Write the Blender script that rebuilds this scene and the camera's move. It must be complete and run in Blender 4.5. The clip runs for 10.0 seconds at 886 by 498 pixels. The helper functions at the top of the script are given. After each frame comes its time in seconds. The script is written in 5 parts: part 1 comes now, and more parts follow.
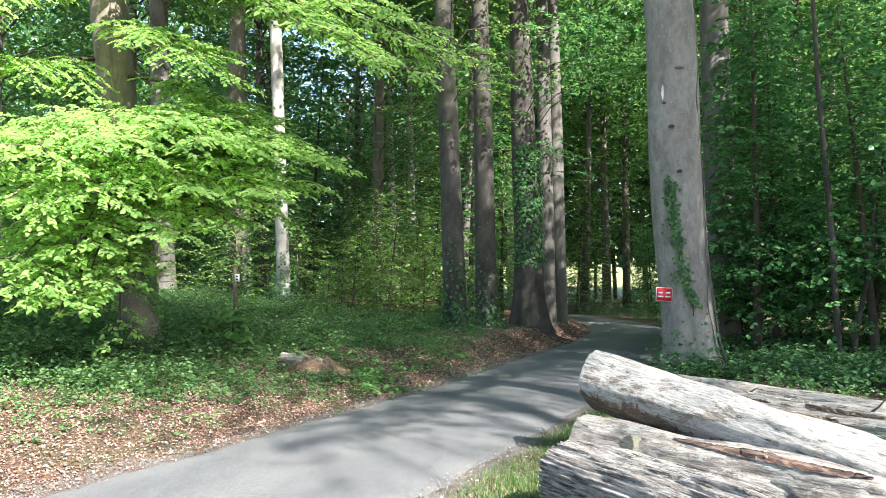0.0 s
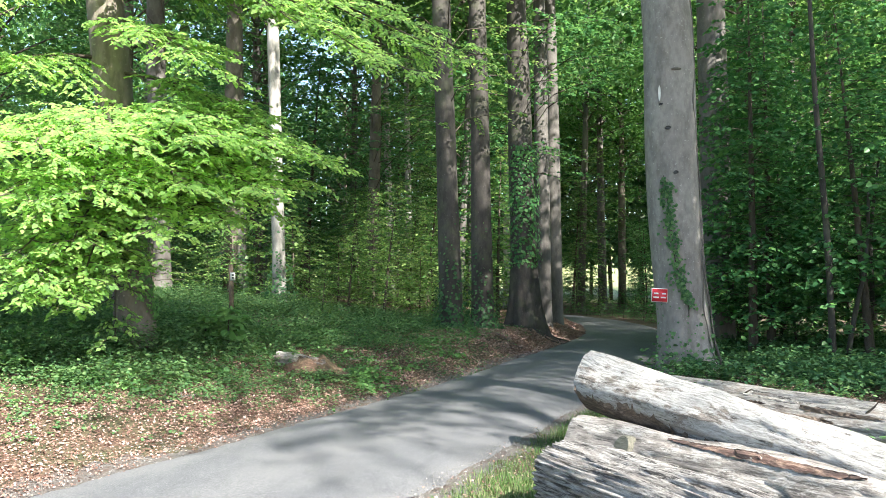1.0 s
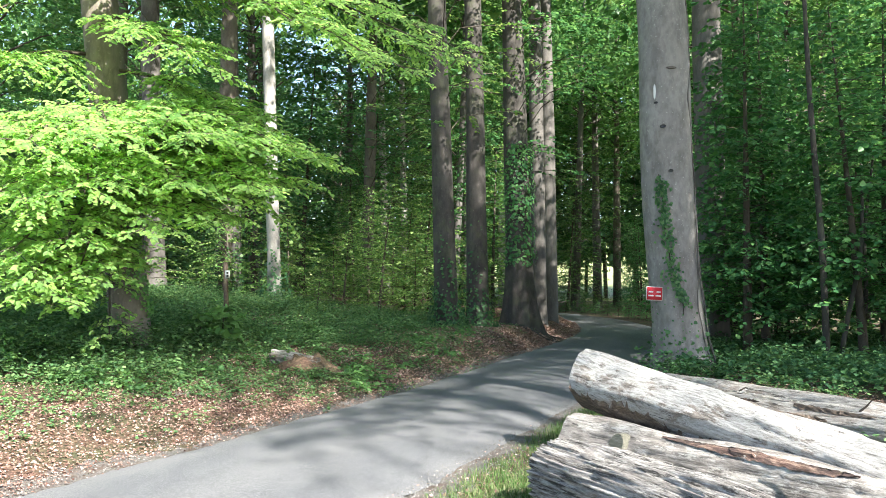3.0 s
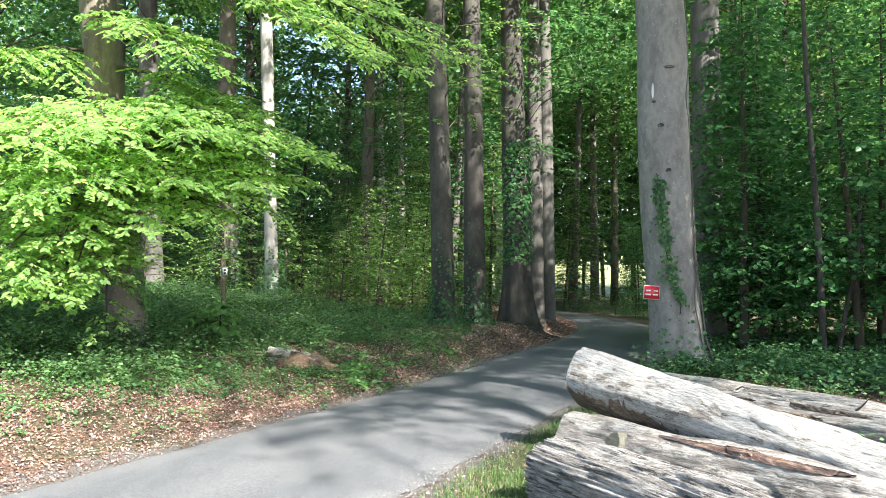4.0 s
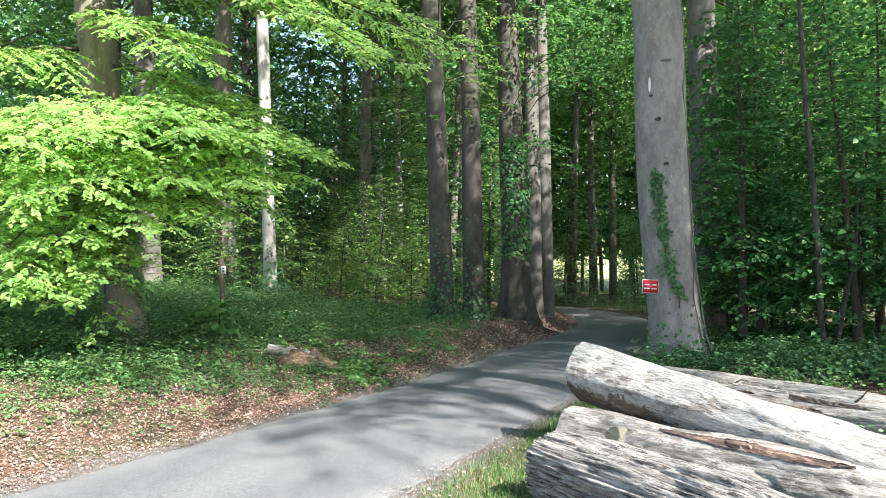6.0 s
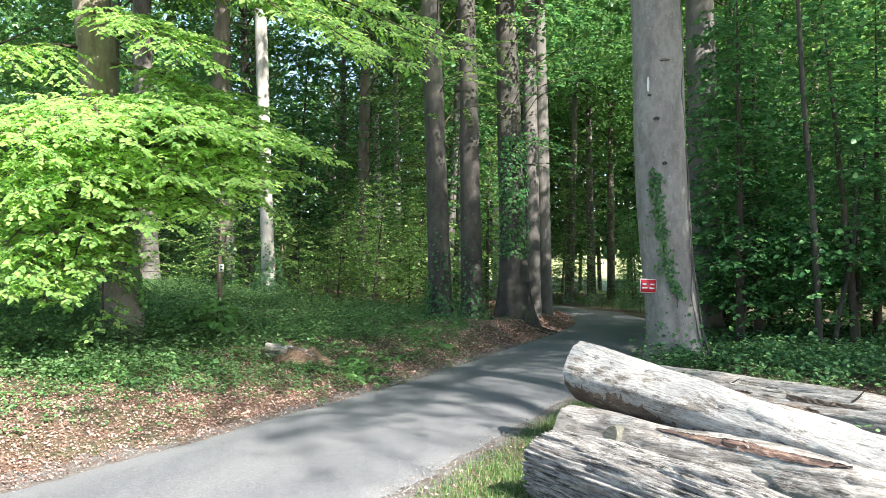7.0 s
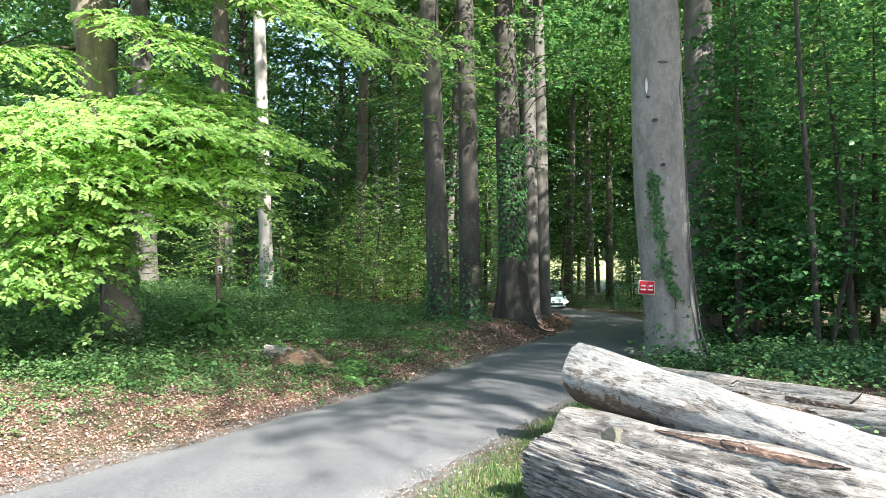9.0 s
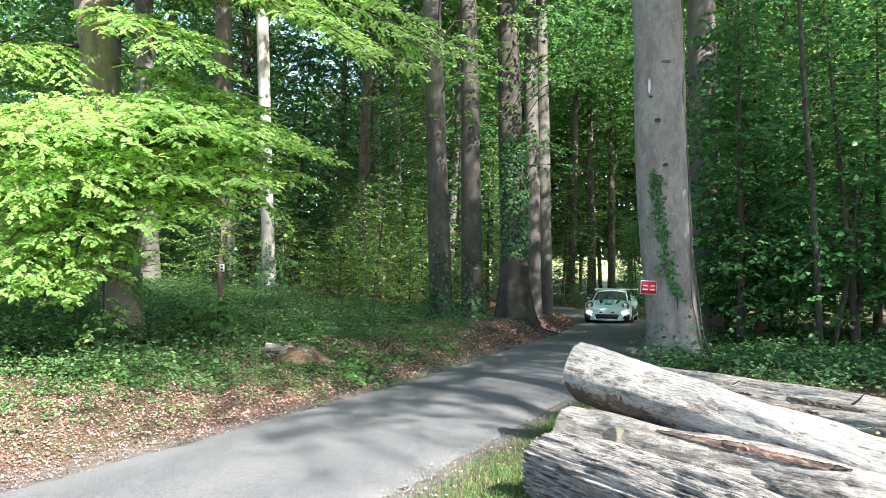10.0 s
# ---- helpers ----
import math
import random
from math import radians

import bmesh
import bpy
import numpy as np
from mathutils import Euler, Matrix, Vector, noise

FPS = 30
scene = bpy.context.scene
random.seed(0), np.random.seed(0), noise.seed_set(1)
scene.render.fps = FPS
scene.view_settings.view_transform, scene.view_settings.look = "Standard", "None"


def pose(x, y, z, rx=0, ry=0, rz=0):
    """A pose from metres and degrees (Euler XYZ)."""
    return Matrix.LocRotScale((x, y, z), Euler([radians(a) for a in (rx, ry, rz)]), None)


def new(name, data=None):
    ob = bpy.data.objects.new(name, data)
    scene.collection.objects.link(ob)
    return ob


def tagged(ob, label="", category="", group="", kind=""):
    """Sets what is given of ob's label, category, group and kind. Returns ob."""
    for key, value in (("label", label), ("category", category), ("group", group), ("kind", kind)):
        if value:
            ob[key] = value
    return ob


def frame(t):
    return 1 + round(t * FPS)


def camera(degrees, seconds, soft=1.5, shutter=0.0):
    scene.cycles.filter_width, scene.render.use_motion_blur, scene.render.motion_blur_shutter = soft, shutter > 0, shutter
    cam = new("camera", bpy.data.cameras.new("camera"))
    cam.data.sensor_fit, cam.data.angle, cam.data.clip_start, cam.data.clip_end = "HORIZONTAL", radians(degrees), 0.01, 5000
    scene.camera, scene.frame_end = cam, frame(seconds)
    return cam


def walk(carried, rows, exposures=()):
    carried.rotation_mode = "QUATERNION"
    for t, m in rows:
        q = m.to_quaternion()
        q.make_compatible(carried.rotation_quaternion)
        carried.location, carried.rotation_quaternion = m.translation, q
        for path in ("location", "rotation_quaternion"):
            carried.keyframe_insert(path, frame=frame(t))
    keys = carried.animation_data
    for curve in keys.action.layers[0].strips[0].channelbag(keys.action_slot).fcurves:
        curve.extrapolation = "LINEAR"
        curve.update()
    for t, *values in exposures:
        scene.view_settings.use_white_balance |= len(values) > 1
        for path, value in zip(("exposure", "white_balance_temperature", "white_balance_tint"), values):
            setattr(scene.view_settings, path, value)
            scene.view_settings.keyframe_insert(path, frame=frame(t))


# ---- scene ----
cam = camera(58.5, 10.0, soft=0.6)
PATH = [
    (0.0, pose(0.0, 0.0, 1.6, 92.366, 0.003, 0.892)),
    (0.5, pose(0.0, 0.0, 1.6, 92.361, -0.242, 0.732)),
    (1.0, pose(0.0, 0.0, 1.6, 92.343, -0.304, 0.599)),
    (1.5, pose(0.0, 0.0, 1.6, 92.315, -0.136, 0.516)),
    (2.0, pose(0.0, 0.0, 1.6, 92.321, -0.154, 0.451)),
    (2.5, pose(0.0, 0.0, 1.6, 92.288, -0.223, 0.372)),
    (4.0, pose(0.0, 0.0, 1.6, 92.073, -0.586, 0.068)),
    (4.5, pose(0.0, 0.0, 1.6, 92.058, -0.385, 0.007)),
    (5.0, pose(0.0, 0.0, 1.6, 92.000, 0.000, -0.000)),
    (5.5, pose(0.0, 0.0, 1.6, 91.885, 0.054, 0.021)),
    (7.0, pose(0.0, 0.0, 1.6, 91.707, -0.184, -0.170)),
    (7.5, pose(0.0, 0.0, 1.6, 91.712, -0.072, -0.251)),
    (8.0, pose(0.0, 0.0, 1.6, 91.708, -0.070, -0.279)),
    (8.5, pose(0.0, 0.0, 1.6, 91.758, -0.049, -0.275)),
    (9.0, pose(0.0, 0.0, 1.6, 91.830, -0.149, -0.272)),
    (9.5, pose(0.0, 0.0, 1.6, 91.792, -0.315, -0.255)),
    (10.0, pose(0.0, 0.0, 1.6, 91.755, -0.418, -0.135)),
]
walk(cam, PATH, exposures=[(0.0, 2.16), (10.0, 2.16)])

# ---- sun and sky ----
SUN_TO = Vector((0.48, -0.60, 0.68)).normalized()
world = bpy.data.worlds.new("sky")
scene.world = world
world.use_nodes = True
wn = world.node_tree.nodes
sky = wn.new("ShaderNodeTexSky")
sky.sky_type = "NISHITA"
sky.sun_disc = False
sky.sun_elevation = math.asin(SUN_TO.z)
sky.sun_rotation = math.atan2(SUN_TO.x, SUN_TO.y)
world.node_tree.links.new(sky.outputs[0], wn["Background"].inputs[0])
wn["Background"].inputs[1].default_value = 0.105
sun = new("sun", bpy.data.lights.new("sun", "SUN"))
sun.data.energy = 5.0
sun.data.angle = radians(0.55)
sun.data.color = (1.0, 0.96, 0.89)
sun.matrix_world = SUN_TO.to_track_quat("Z", "Y").to_matrix().to_4x4()


# ---- materials ----
def mat_new(name):
    m = bpy.data.materials.new(name)
    m.use_nodes = True
    nt = m.node_tree
    return m, nt, nt.nodes["Principled BSDF"]


def nd(nt, kind, **ins):
    n = nt.nodes.new(kind)
    for k, v in ins.items():
        n.inputs[k.replace("_", " ")].default_value = v
    return n


def ramp(nt, fac, stops):
    r = nt.nodes.new("ShaderNodeValToRGB")
    e = r.color_ramp.elements
    while len(e) < len(stops):
        e.new(0.5)
    for el, (p, c) in zip(e, stops):
        el.position = p
        el.color = (*c, 1) if len(c) == 3 else c
    nt.links.new(fac, r.inputs[0])
    return r.outputs[0]


def noise_tex(nt, scale, detail=4, stretch=(1, 1, 1), rough=0.6):
    tc = nt.nodes.new("ShaderNodeTexCoord")
    mp = nt.nodes.new("ShaderNodeMapping")
    mp.inputs["Scale"].default_value = stretch
    nt.links.new(tc.outputs["Object"], mp.inputs[0])
    n = nd(nt, "ShaderNodeTexNoise", Scale=scale, Detail=detail, Roughness=rough)
    nt.links.new(mp.outputs[0], n.inputs["Vector"])
    return n.outputs[0]


def mixed(nt, fac, a, b):
    m = nt.nodes.new("ShaderNodeMix")
    m.data_type = "RGBA"
    if hasattr(fac, "links"):
        nt.links.new(fac, m.inputs[0])
    else:
        m.inputs[0].default_value = fac
    for sock, v in ((m.inputs[6], a), (m.inputs[7], b)):
        if hasattr(v, "links"):
            nt.links.new(v, sock)
        else:
            sock.default_value = (*v, 1)
    return m.outputs[2]


def bump(nt, bsdf, height, strength=0.5, dist=0.02):
    b = nt.nodes.new("ShaderNodeBump")
    b.inputs["Strength"].default_value = strength
    b.inputs["Distance"].default_value = dist
    nt.links.new(height, b.inputs["Height"])
    nt.links.new(b.outputs[0], bsdf.inputs["Normal"])


def leaf_material(name, lo, mid, hi, through_gain=1.5, gloss=0.35, trans=0.45):
    m, nt, p = mat_new(name)
    g = nt.nodes.new("ShaderNodeNewGeometry")
    col = ramp(nt, g.outputs["Random Per Island"], [(0.0, lo), (0.55, mid), (1.0, hi)])
    nt.links.new(col, p.inputs["Base Color"])
    p.inputs["Roughness"].default_value = gloss
    p.inputs["Specular IOR Level"].default_value = 0.22
    tr = nt.nodes.new("ShaderNodeBsdfTranslucent")
    tint = mixed(nt, 1.0, col, (1.0, 0.96, 0.72))
    nt.nodes[-1].blend_type = "MULTIPLY"
    hs = nd(nt, "ShaderNodeHueSaturation", Value=through_gain, Saturation=1.0)
    nt.links.new(tint, hs.inputs["Color"])
    nt.links.new(hs.outputs[0], tr.inputs[0])
    mx = nt.nodes.new("ShaderNodeMixShader")
    mx.inputs[0].default_value = trans
    nt.links.new(p.outputs[0], mx.inputs[1])
    nt.links.new(tr.outputs[0], mx.inputs[2])
    nt.links.new(mx.outputs[0], nt.nodes["Material Output"].inputs[0])
    return m


def bark_material(name, dark, mid, pale, scale=1.0, moss=0.0, stretch=(1, 1, 0.25)):
    m, nt, p = mat_new(name)
    big = noise_tex(nt, 1.3 * scale, 5, (1, 1, 0.6))
    fine = noise_tex(nt, 16 * scale, 6, stretch)
    c1 = ramp(nt, big, [(0.32, dark), (0.5, mid), (0.68, pale)])
    c2 = ramp(nt, fine, [(0.3, tuple(0.6 * v for v in mid)), (0.62, tuple(min(1, 1.25 * v) for v in mid))])
    c = mixed(nt, 0.45, c1, c2)
    if moss:
        mo = ramp(nt, noise_tex(nt, 2.6, 6), [(0.5, (0, 0, 0)), (0.66, (moss, moss, moss))])
        c = mixed(nt, mo, c, (0.09, 0.12, 0.04))
    stain = ramp(nt, noise_tex(nt, 4.5 * scale, 7, (1, 1, 0.45), 0.72), [(0.40, (0.55, 0.55, 0.55)), (0.52, (0, 0, 0))])
    c = mixed(nt, stain, c, tuple(0.75 * v for v in dark))
    lich = ramp(nt, noise_tex(nt, 26 * scale, 3), [(0.64, (0, 0, 0)), (0.70, (0.55, 0.55, 0.55))])
    c = mixed(nt, lich, c, tuple(min(0.5, 1.7 * v) for v in pale))
    nt.links.new(c, p.inputs["Base Color"])
    p.inputs["Roughness"].default_value = 0.85
    bump(nt, p, fine, 0.5, 0.015)
    return m


M_BEECH = bark_material("beech_bark", (0.07, 0.062, 0.055), (0.108, 0.098, 0.088), (0.155, 0.146, 0.133))
M_GREAT = bark_material("great_beech_bark", (0.145, 0.13, 0.118), (0.225, 0.208, 0.192), (0.30, 0.284, 0.263), 0.9, 0.0, (0.8, 0.8, 0.5))
M_BROWN = bark_material("brown_beech_bark", (0.105, 0.086, 0.07), (0.165, 0.14, 0.116), (0.225, 0.195, 0.165))
# beech bark with the wood's shade put into its colour
M_SHADE = bark_material("shaded_beech_bark", (0.026, 0.022, 0.019), (0.052, 0.045, 0.039), (0.095, 0.085, 0.075), 1.2, 0.25)
M_PALE = bark_material("pale_bark", (0.20, 0.185, 0.165), (0.32, 0.30, 0.27), (0.45, 0.43, 0.39))
M_DARK = bark_material("rough_dark_bark", (0.07, 0.055, 0.045), (0.12, 0.10, 0.08), (0.19, 0.165, 0.14), 1.4, 0.4)
M_TWIG = bark_material("twig_bark", (0.04, 0.03, 0.022), (0.07, 0.055, 0.04), (0.11, 0.09, 0.07), 4)
L_BEECH = leaf_material("beech_leaf", (0.138, 0.26, 0.088), (0.218, 0.35, 0.115), (0.315, 0.43, 0.155), 2.35, 0.45, 0.58)
L_HIGH = leaf_material("canopy_leaf", (0.042, 0.12, 0.036), (0.082, 0.19, 0.056), (0.165, 0.275, 0.098), 1.6)
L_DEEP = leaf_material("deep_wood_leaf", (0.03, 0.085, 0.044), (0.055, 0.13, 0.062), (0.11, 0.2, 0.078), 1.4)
L_MAPLE = leaf_material("maple_leaf", (0.042, 0.135, 0.055), (0.075, 0.20, 0.073), (0.135, 0.28, 0.098), 1.6)
L_SHRUB = leaf_material("shrub_leaf", (0.055, 0.14, 0.039), (0.135, 0.25, 0.072), (0.28, 0.38, 0.143), 1.75)
L_IVY = leaf_material("ivy_leaf", (0.04, 0.11, 0.049), (0.08, 0.18, 0.072), (0.16, 0.28, 0.111), 1.3, 0.45, 0.35)
L_BANK = leaf_material("bank_herb_leaf", (0.07, 0.15, 0.065), (0.12, 0.235, 0.091), (0.21, 0.32, 0.130), 1.4, 0.5, 0.35)
L_CLUMP = leaf_material("clump_leaf", (0.09, 0.20, 0.07), (0.14, 0.28, 0.09), (0.20, 0.36, 0.12), 1.4, 0.45, 0.35)
L_HERB = leaf_material("herb_leaf", (0.03, 0.09, 0.039), (0.052, 0.13, 0.055), (0.10, 0.205, 0.075), 1.3, 0.45, 0.35)
L_GRASS = leaf_material("grass_blade", (0.05, 0.12, 0.03), (0.095, 0.18, 0.05), (0.27, 0.26, 0.15), 1.2, 0.5, 0.35)
L_DRY = leaf_material("dry_leaf", (0.14, 0.078, 0.062), (0.335, 0.205, 0.165), (0.54, 0.40, 0.345), 1.0, 0.8, 0.15)


def ground_material():
    m, nt, p = mat_new("forest_soil")
    a = noise_tex(nt, 0.9, 6)
    b = noise_tex(nt, 22, 5)
    c1 = ramp(nt, b, [(0.3, (0.03, 0.018, 0.012)), (0.5, (0.085, 0.048, 0.032)), (0.7, (0.19, 0.115, 0.08))])
    c2 = ramp(nt, b, [(0.3, (0.02, 0.03, 0.011)), (0.7, (0.06, 0.075, 0.025))])
    f = ramp(nt, a, [(0.42, (0, 0, 0)), (0.62, (0.8, 0.8, 0.8))])
    nt.links.new(mixed(nt, f, c1, c2), p.inputs["Base Color"])
    p.inputs["Roughness"].default_value = 0.95
    bump(nt, p, b, 0.8, 0.03)
    return m


def meadow_material():
    m, nt, p = mat_new("meadow")
    b = noise_tex(nt, 3, 6)
    nt.links.new(ramp(nt, b, [(0.3, (0.19, 0.23, 0.085)), (0.7, (0.37, 0.37, 0.16))]), p.inputs["Base Color"])
    p.inputs["Roughness"].default_value = 0.9
    return m


def grit_material():
    m, nt, p = mat_new("gritty_shoulder")
    b = noise_tex(nt, 70, 5, rough=0.85)
    a = noise_tex(nt, 5, 5)
    c = ramp(nt, b, [(0.32, (0.045, 0.038, 0.033)), (0.5, (0.12, 0.108, 0.098)), (0.68, (0.26, 0.245, 0.23))])
    f = ramp(nt, a, [(0.42, (0, 0, 0)), (0.62, (0.75, 0.75, 0.75))])
    nt.links.new(mixed(nt, f, c, (0.10, 0.062, 0.045)), p.inputs["Base Color"])
    p.inputs["Roughness"].default_value = 0.95
    bump(nt, p, b, 0.9, 0.02)
    return m


def asphalt_material():
    m, nt, p = mat_new("worn_asphalt")
    a = noise_tex(nt, 0.8, 6, rough=0.7)
    b = noise_tex(nt, 85, 4, rough=0.8)
    b2 = noise_tex(nt, 190, 3, rough=0.9)
    tracks = ramp(nt, noise_tex(nt, 1.7, 6, (1.1, 0.45, 1), 0.7), [(0.36, (0.040, 0.042, 0.049)), (0.5, (0.072, 0.075, 0.083)), (0.64, (0.115, 0.116, 0.122))])
    grit = ramp(nt, b, [(0.36, (0.02, 0.021, 0.025)), (0.52, (0.09, 0.092, 0.10)), (0.66, (0.27, 0.27, 0.275))])
    c = mixed(nt, 0.5, tracks, grit)
    chips = ramp(nt, b2, [(0.58, (0, 0, 0)), (0.65, (0.85, 0.85, 0.85))])
    c = mixed(nt, chips, c, (0.32, 0.315, 0.31))
    d = ramp(nt, a, [(0.50, (0, 0, 0)), (0.70, (0.55, 0.55, 0.55))])
    c = mixed(nt, d, c, (0.14, 0.138, 0.138))
    lane = nt.nodes.new("ShaderNodeAttribute")
    lane.attribute_name = "across"
    wob = nt.nodes.new("ShaderNodeMath")
    wob.operation = "MULTIPLY_ADD"
    wob.inputs[1].default_value = 0.22
    nt.links.new(noise_tex(nt, 1.1, 4), wob.inputs[0])
    nt.links.new(lane.outputs["Fac"], wob.inputs[2])
    dust = ramp(nt, wob.outputs[0], [(0.10, (0.75, 0.75, 0.75)), (0.22, (0.1, 0.1, 0.1)), (0.36, (0.0, 0.0, 0.0)), (0.55, (0.55, 0.55, 0.55)), (0.62, (0.5, 0.5, 0.5)), (0.78, (0.0, 0.0, 0.0)), (0.92, (0.05, 0.05, 0.05)), (1.0, (0.7, 0.7, 0.7))])
    speck = ramp(nt, b, [(0.35, (0.085, 0.084, 0.086)), (0.65, (0.21, 0.208, 0.21))])
    nt.links.new(mixed(nt, dust, c, speck), p.inputs["Base Color"])
    p.inputs["Roughness"].default_value = 0.78
    bump(nt, p, b, 0.6, 0.008)
    return m


M_SOIL, M_MEADOW, M_ASPHALT, M_GRIT = ground_material(), meadow_material(), asphalt_material(), grit_material()


def stone_material():
    m, nt, p = mat_new("gravel_stone")
    g = nt.nodes.new("ShaderNodeNewGeometry")
    nt.links.new(ramp(nt, g.outputs["Random Per Island"], [(0, (0.07, 0.066, 0.06)), (0.75, (0.15, 0.142, 0.132)), (1, (0.30, 0.29, 0.275))]), p.inputs["Base Color"])
    p.inputs["Roughness"].default_value = 0.85
    return m


M_STONE = stone_material()


# ---- mesh building ----
class Geo:
    """Vertices and faces gathered from arrays."""

    def __init__(self):
        self.v, self.f, self.m, self.n = [], [], [], 0

    def add(self, verts, faces, mat=0):
        verts = np.asarray(verts, float).reshape(-1, 3)
        faces = np.asarray(faces, int)
        if len(faces) == 0:
            return self
        self.v.append(verts)
        self.f.append(faces + self.n)
        self.m.append(np.full(len(faces), mat))
        self.n += len(verts)
        return self

    def mesh(self, name, mats, smooth=True):
        me = bpy.data.meshes.new(name)
        v = np.concatenate(self.v)
        loops = np.concatenate([f.ravel() for f in self.f])
        totals = np.concatenate([np.full(len(f), f.shape[1]) for f in self.f])
        me.vertices.add(len(v))
        me.vertices.foreach_set("co", v.ravel())
        me.loops.add(len(loops))
        me.loops.foreach_set("vertex_index", loops)
        me.polygons.add(len(totals))
        me.polygons.foreach_set("loop_start", np.concatenate([[0], np.cumsum(totals)[:-1]]))
        me.polygons.foreach_set("loop_total", totals)
        me.polygons.foreach_set("material_index", np.concatenate(self.m))
        me.polygons.foreach_set("use_smooth", np.full(len(totals), smooth))
        for m in mats:
            me.materials.append(m)
        me.update(calc_edges=True)
        me.validate()
        return me


def unit(a):
    return a / np.maximum(np.linalg.norm(a, axis=-1, keepdims=True), 1e-9)


def leaves(geo, pos, axis, normal, length, ratio=0.32, fine=False, mat=0, cup=0.10):
    """Folded leaf blades: two quads each when fine, one bent quad otherwise."""
    pos, axis = np.asarray(pos, float), unit(np.asarray(axis, float))
    side = unit(np.cross(normal, axis))
    up = np.cross(axis, side)
    L = np.asarray(length, float).reshape(-1, 1) * np.ones((len(pos), 1))
    w = L * ratio
    n = len(pos)
    k = np.arange(n)[:, None]
    if fine:
        pts = [pos, pos + axis * L * 0.30 + side * w * 0.85 + up * L * cup, pos + axis * L * 0.66 + side * w * 0.75 + up * L * cup * 0.7,
               pos + axis * L - up * L * cup, pos + axis * L * 0.66 - side * w * 0.75 + up * L * cup * 0.7, pos + axis * L * 0.30 - side * w * 0.85 + up * L * cup]
        v = np.stack(pts, 1).reshape(-1, 3)
        f = np.concatenate([k * 6 + np.array([[0, 1, 2, 3]]), k * 6 + np.array([[0, 3, 4, 5]])])
    else:
        pts = [pos, pos + axis * L * 0.48 + side * w + up * L * cup, pos + axis * L, pos + axis * L * 0.48 - side * w + up * L * cup]
        v = np.stack(pts, 1).reshape(-1, 3)
        f = k * 4 + np.array([[0, 1, 2, 3]])
    geo.add(v, f, mat)


def tube(geo, pts, radii, sides=5, mat=0, cap=False):
    pts = np.asarray(pts, float)
    n = len(pts)
    tan = unit(np.gradient(pts, axis=0))
    ref = np.array([0.0, 0.0, 1.0]) if abs(tan[:, 2]).mean() < 0.8 else np.array([1.0, 0.0, 0.0])
    a = unit(np.cross(tan, ref))
    b = np.cross(tan, a)
    th = np.linspace(0, 2 * np.pi, sides, endpoint=False)
    r = np.asarray(radii, float).reshape(-1, 1, 1) * np.ones((n, 1, 1))
    v = pts[:, None] + r * (np.cos(th)[None, :, None] * a[:, None] + np.sin(th)[None, :, None] * b[:, None])
    i, j = np.meshgrid(np.arange(n - 1), np.arange(sides), indexing="ij")
    j2 = (j + 1) % sides
    f = np.stack([i * sides + j, i * sides + j2, (i + 1) * sides + j2, (i + 1) * sides + j], -1).reshape(-1, 4)
    geo.add(v, f, mat)
    if cap:
        for ring in (0, n - 1):
            c = np.concatenate([v[ring], pts[ring][None]])
            q = np.arange(sides)
            geo.add(c, np.stack([q, (q + 1) % sides, np.full(sides, sides)], 1), mat)


def spray(rng, out, geo, base, d, length, droop, size, twigs=4.0, fine=True, spread=1.0, wood=1, jitter=0.35, step=0.55, sides=4, twig_wood=True, face=(0, 0, 0)):
    """A flat fan of leafy twigs on one branch, as beeches and maples hold them. Leaves go into out, wood into geo."""
    up = np.array([0, 0, 1.0])
    base, d = np.asarray(base, float), unit(np.asarray(d, float))
    side = unit(np.cross(d, up))
    s = np.linspace(0, 1, 9 if fine else 4)
    sway = rng.normal(0, 0.05) * length
    main = base + d * length * s[:, None] - up * droop * length * (s ** 2)[:, None] + side * sway * (s ** 2)[:, None]
    tube(geo, main, (0.004 + 0.004 * length) * (1 - s) + 0.0015, sides, wood)
    n = max(4, int(length * twigs))
    for i in range(n + 1):
        t = 0.14 + 0.86 * i / n
        p = np.array([np.interp(t, s, main[:, c]) for c in range(3)])
        tan = unit(d - up * 2 * droop * t)
        if i == n:
            dirs, tl = tan, length * 0.12
        else:
            ang = radians(rng.uniform(35, 62))
            sg = 1 if i % 2 else -1
            dirs = math.cos(ang) * tan + math.sin(ang) * sg * side * spread + up * rng.normal(0.0, 0.16)
            tl = length * (0.50 * (1 - t) + 0.12) * rng.uniform(0.75, 1.25)
        dirs = unit(dirs)
        m = max(3, int(tl / (size * step)))
        u = (np.arange(m) + rng.uniform(0.2, 1, m)) / m
        tip = p + dirs * tl - up * 0.25 * tl
        q = p + dirs * tl * u[:, None] - up * 0.25 * tl * (u ** 2)[:, None]
        if twig_wood:
            tube(geo, [p, p + dirs * tl * 0.5 - up * 0.0625 * tl, tip], [0.0025 + 0.002 * tl, 0.002, 0.001], 3, wood)
        alt = np.where(np.arange(m) % 2, 1.0, -1.0)[:, None]
        pl = unit(np.cross(dirs, side if abs(np.dot(dirs, side)) < 0.95 else d))
        lat = unit(np.cross(up, dirs))
        ax = dirs * rng.uniform(0.4, 1.0, (m, 1)) + alt * lat * rng.uniform(0.5, 1.0, (m, 1)) - up * rng.uniform(0.0, 0.5, (m, 1))
        nor = up + np.asarray(face, float) + rng.normal(0, jitter, (m, 3))
        out.append((q, ax, nor, size * rng.uniform(0.65, 1.25, m)))


